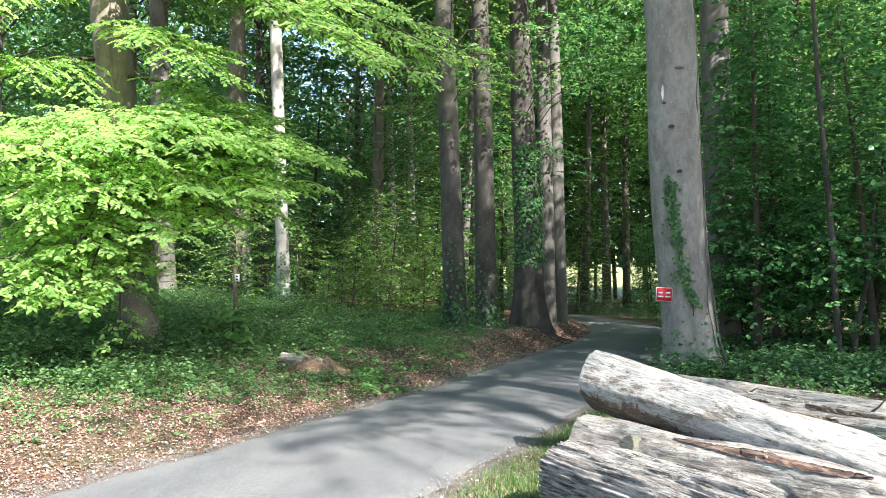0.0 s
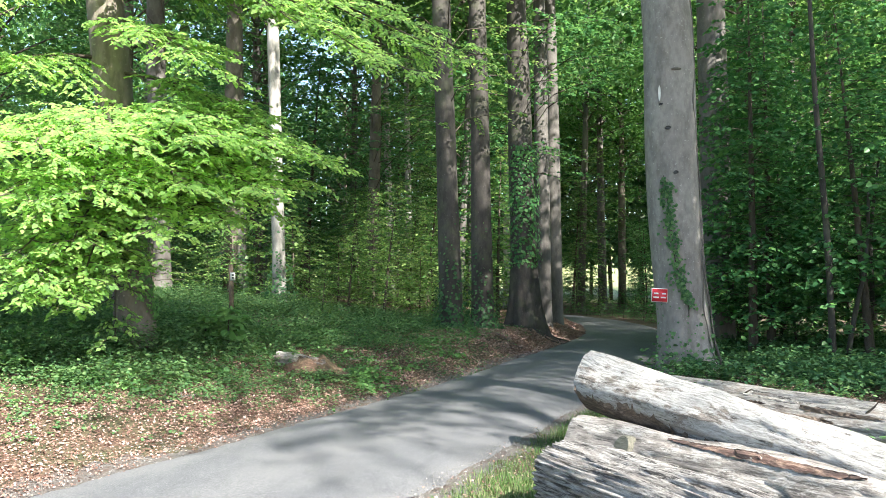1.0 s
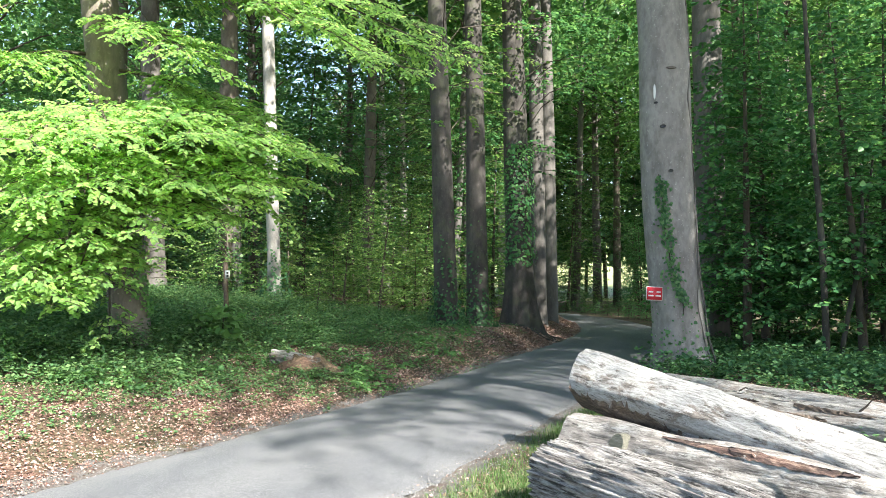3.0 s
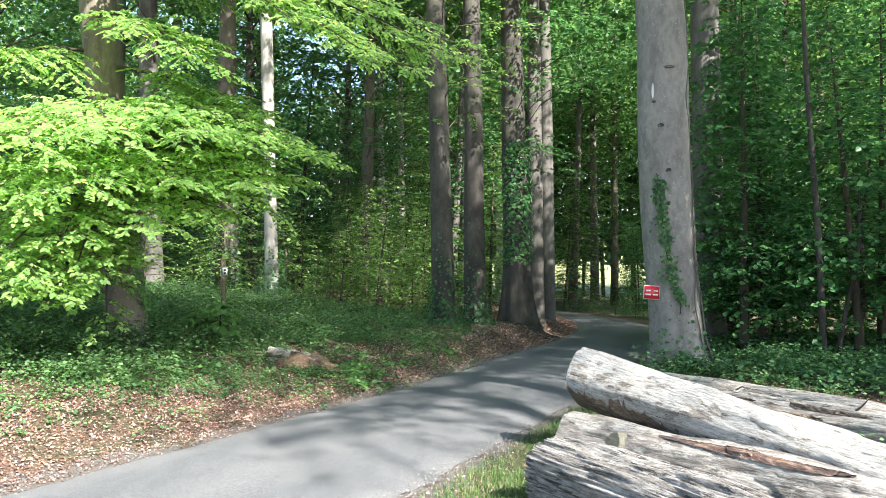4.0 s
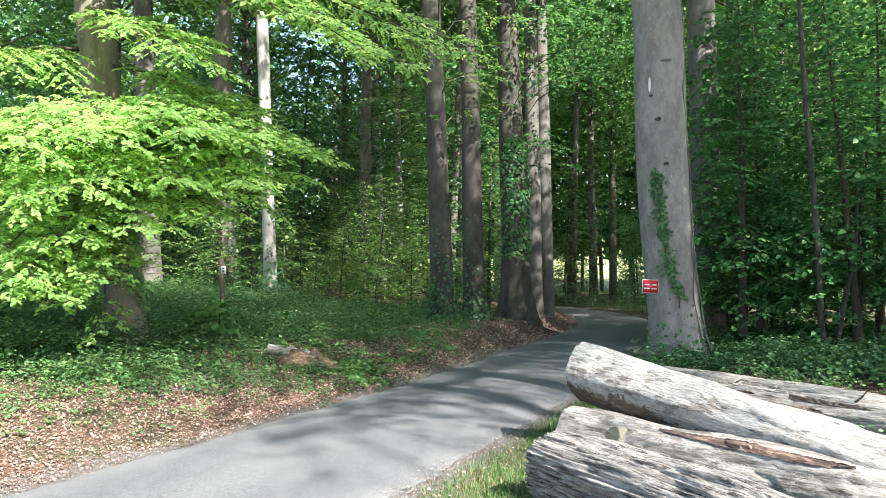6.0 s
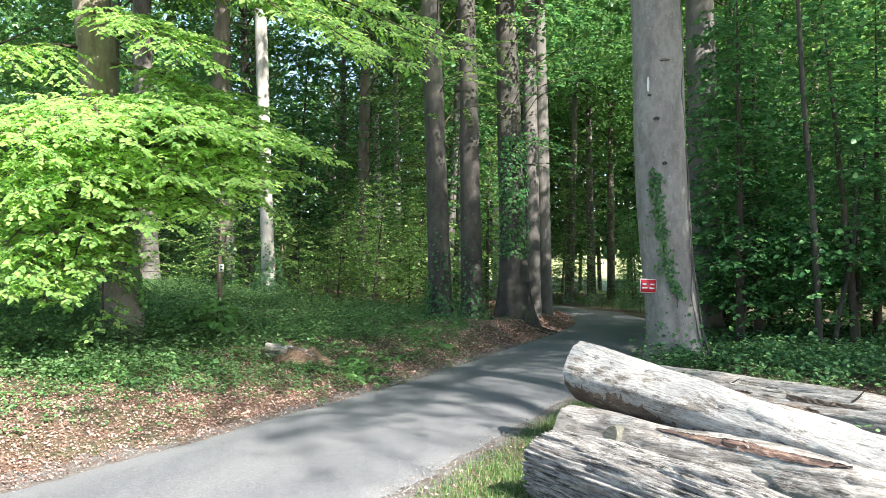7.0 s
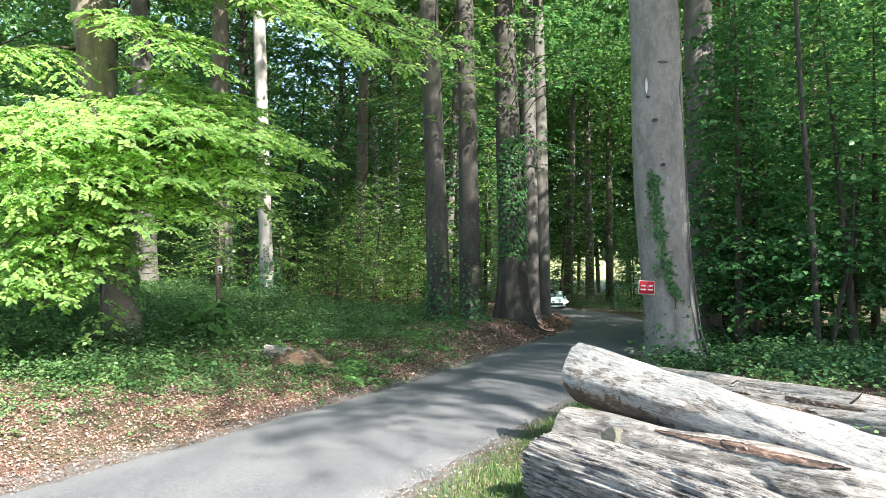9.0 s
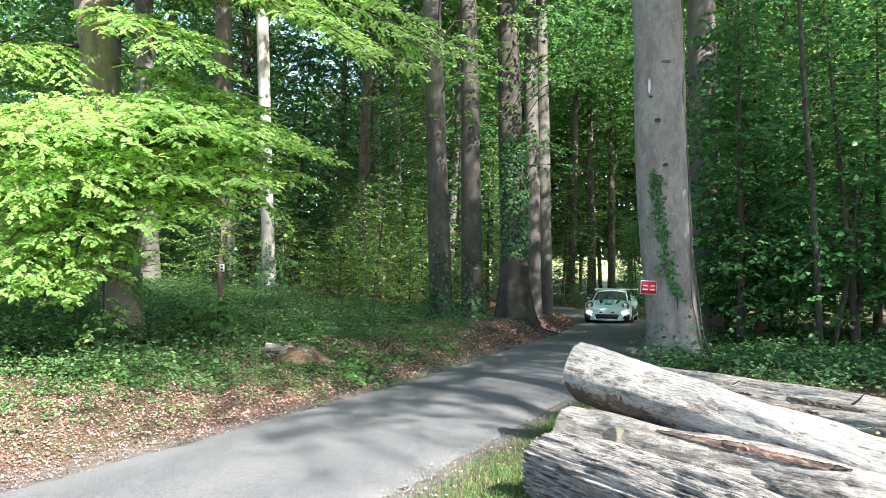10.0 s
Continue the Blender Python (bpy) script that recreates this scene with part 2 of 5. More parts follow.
def flush(geo, out, ratio, fine, mat=0):
    if out:
        leaves(geo, np.concatenate([o[0] for o in out]), np.concatenate([o[1] for o in out]), np.concatenate([o[2] for o in out]),
               np.concatenate([o[3] for o in out]), ratio, fine, mat)


def part(name, me, parent, label="", m=None):
    ob = new(name, me)
    ob.parent = parent
    if m is not None:
        ob.matrix_basis = m
    return tagged(ob, label)


def thing(name, m, label, category, group="", kind=""):
    ob = new(name)
    ob.empty_display_size = 0.2
    ob.matrix_basis = m
    return tagged(ob, label, category, group, kind)


# ---- ground and road ----
ROAD = np.array([(-34, -70), (-14, -22), (-6.3, -5), (-3.4, 2), (-1.68, 6), (0.12, 10), (1.75, 14), (3.5, 19), (4.95, 24), (6.15, 28),
                 (6.9, 32), (7.4, 36), (7.6, 40), (7.45, 44), (6.75, 48), (5.3, 51.5), (2.6, 54.4), (-1.5, 56.8), (-8, 59.5), (-18, 63.5), (-34, 70), (-64, 80), (-115, 90), (-190, 98)], float)


def catmull(p, per=8):
    q = np.vstack([2 * p[0] - p[1], p, 2 * p[-1] - p[-2]])
    out = []
    for i in range(1, len(q) - 2):
        a, b, c, d = q[i - 1:i + 3]
        for t in np.linspace(0, 1, per, endpoint=False):
            out.append(0.5 * (2 * b + (c - a) * t + (2 * a - 5 * b + 4 * c - d) * t ** 2 + (3 * b - a - 3 * c + d) * t ** 3))
    out.append(p[-1])
    return np.array(out)


CENTRE = catmull(ROAD)
TANG = unit(np.gradient(CENTRE, axis=0))


def half_width(y):
    return np.interp(y, [4, 12, 22, 30, 45], [1.30, 1.30, 1.42, 1.55, 1.55])


def road_offset(x, y):
    """Distance from the road's edge (negative on the road) and its side: +1 to the left bank, -1 to the logs."""
    x, y = np.asarray(x, float), np.asarray(y, float)
    shape = x.shape
    P = np.stack([x.ravel(), y.ravel()], 1)
    off = np.empty(len(P))
    sd = np.empty(len(P))
    A, B = CENTRE[:-1], CENTRE[1:]
    AB = B - A
    for s in range(0, len(P), 4000):
        q = P[s:s + 4000]
        t = np.clip(((q[:, None] - A) * AB).sum(-1) / (AB ** 2).sum(-1), 0, 1)
        near = A + t[..., None] * AB
        d2 = ((q[:, None] - near) ** 2).sum(-1)
        k = d2.argmin(1)
        r = np.arange(len(q))
        nr = near[r, k]
        off[s:s + 4000] = np.sqrt(d2[r, k]) - half_width(nr[:, 1])
        sd[s:s + 4000] = np.sign(AB[k, 0] * (q[:, 1] - nr[:, 1]) - AB[k, 1] * (q[:, 0] - nr[:, 0]))
    return off.reshape(shape), sd.reshape(shape)


def soft_noise(x, y, s, seed=0):
    r = np.random.RandomState(seed)
    o = 0
    for k in range(5):
        a, ph, fr = r.uniform(0, 6.28), r.uniform(0, 6.28), s * r.uniform(0.6, 1.9)
        o = o + np.sin((x * math.cos(a) + y * math.sin(a)) * fr + ph + 1.3 * np.sin((x * math.sin(a) - y * math.cos(a)) * fr * 0.7))
    return o / 5


def dip(y):
    """The lane and its banks sink a little towards the bend."""
    t = np.clip((np.asarray(y, float) - 15) / 13, 0, 1)
    return 0.26 * t * t * (3 - 2 * t) + 0.24 * np.clip((np.asarray(y, float) - 28) / 18, 0, 1)


def ground_z(x, y):
    x, y = np.asarray(x, float), np.asarray(y, float)
    e, sd = road_offset(x, y)
    near = np.interp(e, [-9, 0, 0.3, 1.2, 2.5, 4, 9, 20, 60], [-0.03, -0.03, 0.0, 0.17, 0.34, 0.50, 1.25, 1.7, 1.7])
    far = np.interp(e, [-9, 0, 0.25, 0.9, 2.5, 4, 9, 20, 60], [-0.03, -0.03, 0.03, 0.40, 0.50, 0.62, 1.25, 1.7, 1.7])
    w = np.clip((y - 13) / 6, 0, 1) * np.clip((46 - y) / 10, 0, 1)
    left = near * (1 - w) + far * w
    right = np.interp(e, [-9, 0, 0.4, 3, 8, 30], [-0.03, -0.03, 0.0, 0.03, 0.22, 0.4])
    h = np.where(sd > 0, left, right)
    fade = np.clip(e / 1.2, 0, 1)
    h = h + fade * (0.06 * soft_noise(x, y, 1.1, 1) + 0.035 * soft_noise(x, y, 3.3, 2) + 0.012 * soft_noise(x, y, 11, 3))
    far_flat = np.clip((np.hypot(x, y) - 60) / 60, 0, 1)
    t = np.clip((y - 100) / 160, 0, 1)
    return h * (1 - far_flat) + 0.45 * far_flat - dip(y) * (1 - far_flat) + 18 * t * t * (3 - 2 * t)


def gz(x, y):
    return float(ground_z(np.array([x]), np.array([y]))[0])


def axis_steps(lo, hi, fine_lo, fine_hi, step):
    mid = np.arange(fine_lo, fine_hi, step)
    a = [fine_lo]
    st = step
    while a[-1] > lo:
        st *= 1.22
        a.append(a[-1] - st)
    b = [mid[-1]]
    st = step
    while b[-1] < hi:
        st *= 1.22
        b.append(b[-1] + st)
    return np.concatenate([a[:0:-1], mid, b[1:]])


def build_ground():
    xs = axis_steps(-1500, 1500, -9, 9, 0.14)
    ys = axis_steps(-1500, 2500, 2.0, 30, 0.16)
    X, Y = np.meshgrid(xs, ys)
    Z = ground_z(X, Y)
    nx = len(xs)
    i, j = np.meshgrid(np.arange(len(ys) - 1), np.arange(nx - 1), indexing="ij")
    f = np.stack([i * nx + j, i * nx + j + 1, (i + 1) * nx + j + 1, (i + 1) * nx + j], -1).reshape(-1, 4)
    g = Geo()
    mid = np.stack([X, Y], -1).reshape(-1, 2)[f].mean(1)
    open_land = (mid[:, 1] > 66 + 5 * np.sin(mid[:, 0] * 0.11)) | (np.abs(mid[:, 0]) > 75) | (mid[:, 1] < -40)
    v = np.stack([X, Y, Z], -1).reshape(-1, 3)
    g.add(v, f)
    e, sd = road_offset(mid[:, 0], mid[:, 1])
    grit = e < 0.24 + 0.13 * soft_noise(mid[:, 0], mid[:, 1], 2.7, 41) + 0.08 * soft_noise(mid[:, 0], mid[:, 1], 9.0, 42) + 0.25 * np.clip((7 - mid[:, 1]) / 2, 0, 1)
    g.m = [np.where(open_land, 1, np.where(grit & (mid[:, 1] > 2.2) & (mid[:, 1] < 29) & (np.abs(mid[:, 0]) < 8.9), 2, 0))]
    tagged(new("ground", g.mesh("ground", [M_SOIL, M_MEADOW, M_GRIT])), "forest floor of brown leaf litter and soil rising in a bank", "ground", kind="structure")


def build_road():
    g = Geo()
    k = 13
    s = np.linspace(-1, 1, k)
    c = catmull(ROAD, 60)
    tg = unit(np.gradient(c, axis=0))
    nrm = np.stack([-tg[:, 1], tg[:, 0]], 1)
    hw = half_width(c[:, 1])[:, None] - 0.03
    P = c[:, None] + nrm[:, None] * (s[None] * hw)[..., None]
    ragged = 0.05 * soft_noise(P[..., 0], P[..., 1], 3.0, 5) + 0.035 * soft_noise(P[..., 0], P[..., 1], 12.0, 6)
    P = P + nrm[:, None] * (np.sign(s)[None] * (np.abs(s) > 0.9)[None] * ragged)[..., None]
    wob = 0.008 * soft_noise(P[..., 0], P[..., 1], 1.6, 9)
    Z = 0.012 + 0.045 * (1 - s ** 2)[None] + wob - 0.035 * (np.abs(s) > 0.99)[None] - dip(P[..., 1]) * (1 - np.clip((np.hypot(P[..., 0], P[..., 1]) - 60) / 60, 0, 1)) + 0.45 * np.clip((np.hypot(P[..., 0], P[..., 1]) - 60) / 60, 0, 1)
    v = np.concatenate([P, Z[..., None]], -1).reshape(-1, 3)
    i, j = np.meshgrid(np.arange(len(c) - 1), np.arange(k - 1), indexing="ij")
    f = np.stack([i * k + j, (i + 1) * k + j, (i + 1) * k + j + 1, i * k + j + 1], -1).reshape(-1, 4)
    g.add(v, f)
    me = g.mesh("road", [M_ASPHALT])
    me.attributes.new("across", "FLOAT", "POINT").data.foreach_set("value", np.tile(np.linspace(0, 1, k), len(c)))
    tagged(new("road", me), "narrow grey asphalt forest lane, worn and dusty", "road", kind="structure")


build_ground()
build_road()


# ---- trees ----
def trunk_geo(rng, axis, radii, flare=0.55, lobes=5, sides=28, rings=46, wobble=0.03, flare_h=0.5):
    """A tapered trunk along axis points, with root lobes at its foot. Local to its first point."""
    axis = np.asarray(axis, float)
    t = (axis[:, 2] - axis[0, 2]) / (axis[-1, 2] - axis[0, 2])
    tt = np.linspace(0, 1, rings) ** 1.35
    c = np.stack([np.interp(tt, t, axis[:, k]) for k in range(3)], 1)
    r = np.interp(tt, t, radii)
    h = c[:, 2] - c[0, 2]
    th = np.linspace(0, 2 * np.pi, sides, endpoint=False)
    ph = rng.uniform(0, 6.28, 4)
    fl = np.exp(-np.maximum(h, 0) / flare_h)[:, None]
    lob = 0.55 + 0.45 * np.cos(lobes * th + ph[0] + 0.6 * np.sin(2 * th + ph[1]))[None]
    R = r[:, None] * (1 + flare * fl * lob + wobble * np.sin(2 * th[None] + ph[2] + h[:, None] * 0.5) + wobble * 0.7 * np.sin(3 * th[None] + ph[3] - h[:, None] * 1.3))
    v = np.stack([c[:, 0, None] + R * np.cos(th), c[:, 1, None] + R * np.sin(th), np.repeat(c[:, 2, None], sides, 1)], -1)
    v = v.reshape(-1, 3)
    i, j = np.meshgrid(np.arange(rings - 1), np.arange(sides), indexing="ij")
    j2 = (j + 1) % sides
    f = np.stack([i * sides + j, i * sides + j2, (i + 1) * sides + j2, (i + 1) * sides + j], -1).reshape(-1, 4)
    g = Geo().add(v, f)
    return g


def crown_mesh(name, seed, radius, height, sprays, size, mat, low=0.0, wood=1.0):
    """A high crown: limbs with flat leafy sprays in tiers, uneven at its edge. Its foot is at z = 0."""
    rng = np.random.RandomState(seed)
    g, out = Geo(), []
    up = np.array([0, 0, 1.0])
    for k in range(sprays):
        a = k * 2.399963 + rng.normal(0, 0.3)
        z = low + height * (k + rng.uniform(0, 1)) / sprays
        env = math.sin(math.pi * min(1, max(0.06, 0.10 + 0.86 * z / height))) ** 0.6
        reach = radius * env * rng.uniform(0.65, 1.12)
        d = np.array([math.cos(a), math.sin(a), rng.uniform(0.0, 0.5)])
        start = np.array([0, 0, z]) + d * reach * rng.uniform(0.05, 0.45)
        tube(g, [np.array([0, 0, z - 0.5]), start, start + d * 0.3], [0.07 * wood, 0.04 * wood, 0.03 * wood], 5, 1)
        spray(rng, out, g, start, d, reach * 0.75 + 0.8, rng.uniform(0.05, 0.35), size, 2.9, False, jitter=0.5, step=0.5, sides=3, twig_wood=False)
    flush(g, out, 0.34, False)
    return g.mesh(name, [mat, M_TWIG])


CROWN_A = crown_mesh("crown_a", 11, 5.2, 13, 60, 0.262, L_HIGH)
CROWN_B = crown_mesh("crown_b", 12, 4.4, 15, 62, 0.256, L_HIGH)


# fine-leaved crown for added trees out of view, there only to cast shade
SHADE_CROWN = crown_mesh("shade_crown", 13, 5.0, 13, 72, 0.15, L_HIGH)


LOW_LIMBS = [crown_mesh("low_limbs_a", 15, 3.4, 8.5, 34, 0.14, L_MAPLE, wood=0.3), crown_mesh("low_limbs_b", 16, 2.8, 9.5, 32, 0.13, L_SHRUB, wood=0.3)]


def forest_tree(axis, radii, bark, label, crown, crown_z, rng, flare=0.5, lobes=5, crown_turn=0.0, name="beech_tree", sides=24, flare_h=0.5):
    """axis: world points from foot to the height where the crown hides it."""
    axis = np.asarray(axis, float)
    base = axis[0].copy()
    loc = axis - base
    loc[0, 2] -= 0.25
    ob = thing(name, pose(*base), label, "tree")
    part("trunk", trunk_geo(rng, loc, radii, flare, lobes, sides, flare_h=flare_h).mesh("trunk", [bark]), ob)
    if crown is not None:
        cx, cy = np.interp(crown_z, loc[:, 2], loc[:, 0]), np.interp(crown_z, loc[:, 2], loc[:, 1])
        part("crown", crown, ob, m=pose(cx, cy, crown_z, 0, 0, crown_turn))
    return ob


# each row: foot x, foot y, lean per metre, radius at the foot, radius high up, bark, crown mesh, crown foot, turn, flare, root lobes
BEECH_LABEL = "tall beech with smooth grey bark, on the wooded bank or added unseen for shade"
PALE_LABEL = "slender pale-barked tree lit by the sun among darker trunks"
TREES = [
    (2.25, 23.9, -0.030, 0.40, 0.34, M_SHADE, CROWN_A, 10.0, 40, 1.15, 7, "large beech in shade-darkened bark with flared root buttresses beside the lane"),
    (-4.84, 12.3, -0.125, 0.29, 0.285, M_BROWN, CROWN_A, 8.5, 200, 0.30, 5, "large beech on the bank half hidden by its own low branches"),
    (6.57, 19.5, -0.014, 0.38, 0.34, M_BEECH, CROWN_B, 17.0, 0, 0.5, 5, "thick beech trunk in deep shade beside the lane"),
    (-4.76, 22.0, -0.035, 0.18, 0.17, M_PALE, CROWN_B, 11.0, 90, 0.4, 4, PALE_LABEL),
    (-7.07, 25.0, -0.004, 0.27, 0.25, M_DARK, CROWN_A, 12.0, 10, 0.4, 5, "dark rough-barked trunk standing in the undergrowth"),
    (-7.21, 27.0, -0.024, 0.27, 0.25, M_BEECH, CROWN_B, 12.0, 130, 0.4, 5, BEECH_LABEL),
    (-9.55, 26.0, -0.035, 0.33, 0.30, M_BEECH, CROWN_A, 11.0, 250, 0.4, 5, BEECH_LABEL),
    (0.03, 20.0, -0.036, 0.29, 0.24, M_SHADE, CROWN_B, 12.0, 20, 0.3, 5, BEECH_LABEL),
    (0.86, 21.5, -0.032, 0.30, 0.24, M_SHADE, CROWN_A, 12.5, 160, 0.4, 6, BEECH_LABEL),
    (3.12, 26.4, -0.018, 0.25, 0.23, M_BEECH, CROWN_B, 11.5, 300, 0.2, 5, PALE_LABEL),
    (3.86, 29.0, -0.020, 0.25, 0.23, M_BEECH, CROWN_A, 12.5, 75, 0.4, 5, PALE_LABEL),
    (8.9, 54.5, 0.030, 0.27, 0.23, M_BEECH, CROWN_B, 13.0, 15, 0.4, 5, BEECH_LABEL),
    (10.9, 57.0, -0.010, 0.32, 0.27, M_BEECH, CROWN_A, 12.0, 95, 0.4, 5, BEECH_LABEL),
    (-2.97, 40.0, -0.020, 0.19, 0.16, M_PALE, CROWN_B, 12.0, 45, 0.3, 5, PALE_LABEL),
    (-2.21, 43.0, -0.020, 0.20, 0.17, M_PALE, CROWN_A, 12.0, 145, 0.3, 5, PALE_LABEL),
    (4.4, 61.0, -0.010, 0.42, 0.35, M_PALE, CROWN_B, 13.0, 245, 0.3, 5, PALE_LABEL),
    (1.09, 40.0, -0.015, 0.26, 0.22, M_BEECH, CROWN_A, 12.0, 345, 0.3, 5, BEECH_LABEL),
    (0.32, 34.0, 0.020, 0.16, 0.13, M_BEECH, CROWN_B, 12.0, 60, 0.3, 5, BEECH_LABEL),
    # two beeches out of view, added so their crowns shade trunks and lane
    (10.5, 7.5, -0.02, 0.36, 0.30, M_BEECH, SHADE_CROWN, 7.0, 10, 0.5, 5, BEECH_LABEL),
    (14.8, 10.6, 0.01, 0.34, 0.28, M_BEECH, CROWN_B, 8.0, 70, 0.5, 5, BEECH_LABEL),
    (17.6, 23.5, -0.01, 0.30, 0.26, M_BEECH, CROWN_A, 8.0, 120, 0.5, 5, BEECH_LABEL),
    (14.5, 20.0, 0.01, 0.33, 0.26, M_BEECH, CROWN_B, 7.0, 220, 0.5, 5, BEECH_LABEL),
    (12.5, 33.0, -0.02, 0.30, 0.24, M_DARK, CROWN_A, 9.0, 300, 0.5, 5, "dark trunk among dense leaves at the wood's edge"),
    (17.5, 29.0, 0.02, 0.30, 0.24, M_BEECH, CROWN_B, 7.0, 20, 0.5, 5, BEECH_LABEL),
    (-10.8, 14.5, 0.02, 0.32, 0.26, M_BEECH, CROWN_B, 8.0, 50, 0.5, 5, BEECH_LABEL),
    (-12.5, 21.0, -0.02, 0.30, 0.24, M_BEECH, CROWN_A, 9.0, 110, 0.5, 5, BEECH_LABEL),
    (-3.2, 31.5, 0.01, 0.25, 0.2, M_DARK, CROWN_A, 10.0, 30, 0.4, 5, "dark rough-barked trunk standing in the undergrowth"),
    (-13.5, 32.0, 0.01, 0.30, 0.25, M_DARK, CROWN_B, 9.0, 210, 0.4, 5, "dark rough-barked trunk standing in the undergrowth"),
    (-9.0, 37.0, -0.02, 0.24, 0.2, M_BEECH, CROWN_A, 10.0, 270, 0.4, 5, BEECH_LABEL),
    (-17.0, 43.0, 0.01, 0.28, 0.22, M_BEECH, CROWN_B, 8.0, 330, 0.4, 5, BEECH_LABEL),
    (12.5, 58.0, 0.0, 0.30, 0.25, M_DARK, CROWN_A, 10.0, 180, 0.4, 5, "dark trunk among dense leaves at the wood's edge"),
    (-6.0, 48.0, 0.0, 0.28, 0.22, M_BEECH, CROWN_B, 9.0, 140, 0.4, 5, BEECH_LABEL),
    (20.0, 42.0, 0.0, 0.30, 0.25, M_DARK, CROWN_B, 7.0, 80, 0.4, 5, "dark trunk among dense leaves at the wood's edge"),
    (-10.5, 44.0, 0.0, 0.26, 0.2, M_BEECH, CROWN_A, 5.5, 40, 0.4, 5, BEECH_LABEL),
    (-14.0, 52.0, 0.0, 0.26, 0.2, M_DARK, CROWN_B, 5.0, 90, 0.4, 5, "dark rough-barked trunk standing in the undergrowth"),
    (-3.0, 51.5, 0.0, 0.26, 0.2, M_BEECH, CROWN_A, 6.0, 150, 0.4, 5, BEECH_LABEL),
    (-20.0, 34.0, 0.0, 0.26, 0.2, M_BEECH, CROWN_B, 5.0, 10, 0.4, 5, BEECH_LABEL),
    (-22.0, 50.0, 0.0, 0.26, 0.2, M_BEECH, CROWN_A, 5.0, 310, 0.4, 5, BEECH_LABEL),
    (16.0, 37.0, 0.0, 0.26, 0.2, M_BEECH, CROWN_A, 5.0, 210, 0.4, 5, BEECH_LABEL),
    (14.5, 47.0, 0.0, 0.26, 0.2, M_DARK, CROWN_B, 5.0, 70, 0.4, 5, "dark trunk among dense leaves at the wood's edge"),
    (18.5, 52.0, 0.0, 0.26, 0.2, M_BEECH, CROWN_A, 5.0, 130, 0.4, 5, BEECH_LABEL),
    (25.0, 48.0, 0.0, 0.26, 0.2, M_BEECH, CROWN_B, 4.5, 190, 0.4, 5, BEECH_LABEL),
    (6.0, 62.0, 0.0, 0.26, 0.2, M_BEECH, CROWN_A, 6.5, 250, 0.4, 5, BEECH_LABEL),
    (-0.5, 62.5, 0.0, 0.26, 0.2, M_BEECH, CROWN_B, 4.5, 280, 0.4, 5, BEECH_LABEL),
    (-17.0, 60.0, 0.0, 0.26, 0.2, M_BEECH, CROWN_B, 4.5, 20, 0.4, 5, BEECH_LABEL),
    (-28.0, 58.0, 0.0, 0.26, 0.2, M_BEECH, CROWN_A, 4.5, 50, 0.4, 5, BEECH_LABEL),
    (10.5, 64.0, 0.0, 0.26, 0.2, M_DARK, CROWN_A, 5.0, 0, 0.4, 5, "dark trunk among dense leaves at the wood's edge"),
    (22.0, 60.0, 0.0, 0.26, 0.2, M_BEECH, CROWN_B, 4.5, 80, 0.4, 5, BEECH_LABEL),
    (1.5, 66.0, 0.0, 0.26, 0.2, M_BEECH, CROWN_A, 5.0, 110, 0.4, 5, BEECH_LABEL),
    (-9.0, 66.0, 0.0, 0.26, 0.2, M_DARK, CROWN_A, 4.5, 180, 0.4, 5, "dark rough-barked trunk standing in the undergrowth"),
    # from here on unseen beeches beside and behind the camera, added for shade
    (16.8, 16.5, 0.0, 0.30, 0.25, M_BEECH, CROWN_A, 7.5, 260, 0.5, 5, BEECH_LABEL),
    (12.2, 5.4, 0.0, 0.30, 0.25, M_BEECH, SHADE_CROWN, 7.2, 15, 0.5, 5, BEECH_LABEL),
    (12.5, -5.0, 0.0, 0.32, 0.26, M_BEECH, SHADE_CROWN, 14.0, 100, 0.5, 5, BEECH_LABEL),
    (-13.0, -4.0, 0.0, 0.32, 0.27, M_BEECH, CROWN_A, 8.0, 290, 0.5, 5, BEECH_LABEL),
    (-3.0, -17.0, 0.0, 0.32, 0.27, M_BEECH, CROWN_B, 8.0, 190, 0.5, 5, BEECH_LABEL),
    (8.8, 8.0, 0.0, 0.30, 0.25, M_BEECH, SHADE_CROWN, 7.5, 75, 0.5, 5, BEECH_LABEL),
    (8.0, 3.0, 0.0, 0.30, 0.25, M_BEECH, SHADE_CROWN, 10.0, 200, 0.5, 5, BEECH_LABEL),
    (22.0, -6.0, 0.0, 0.34, 0.28, M_BEECH, CROWN_A, 8.0, 35, 0.5, 5, BEECH_LABEL),
]


def build_trees():
    rng = np.random.RandomState(3)
    for num, (x, y, lean, r0, r1, bark, crown, cz, turn, flare, lobes, label) in enumerate(TREES):
        z = gz(x, y)
        hgt = cz + 9
        bow = rng.normal(0, 0.10) * (num not in (0, 1, 9, 10))
        ax = [(x + lean * h + bow * math.sin(3.1 * h / hgt), y + 0.006 * h, z + h) for h in np.linspace(0, hgt, 9)]
        rad = [r0 + (r1 - r0) * min(1, h / 8) - max(0, h - 8) / (hgt - 8) * r1 * 0.6 for h in np.linspace(0, hgt, 9)]
        ob = forest_tree(ax, rad, bark, label, crown, cz, rng, flare, lobes, turn, flare_h=0.85 if num == 0 else 0.5)
        if num in (0, 6, 7, 11, 12, 13, 14, 16, 17, 26, 28, 31, 33, 35):
            low = 4.6 if num in (0, 7) else 2.6
            part("lower_crown", LOW_LIMBS[num % 2], ob, m=pose(lean * low, 0, low, 0, 0, num * 67))


build_trees()


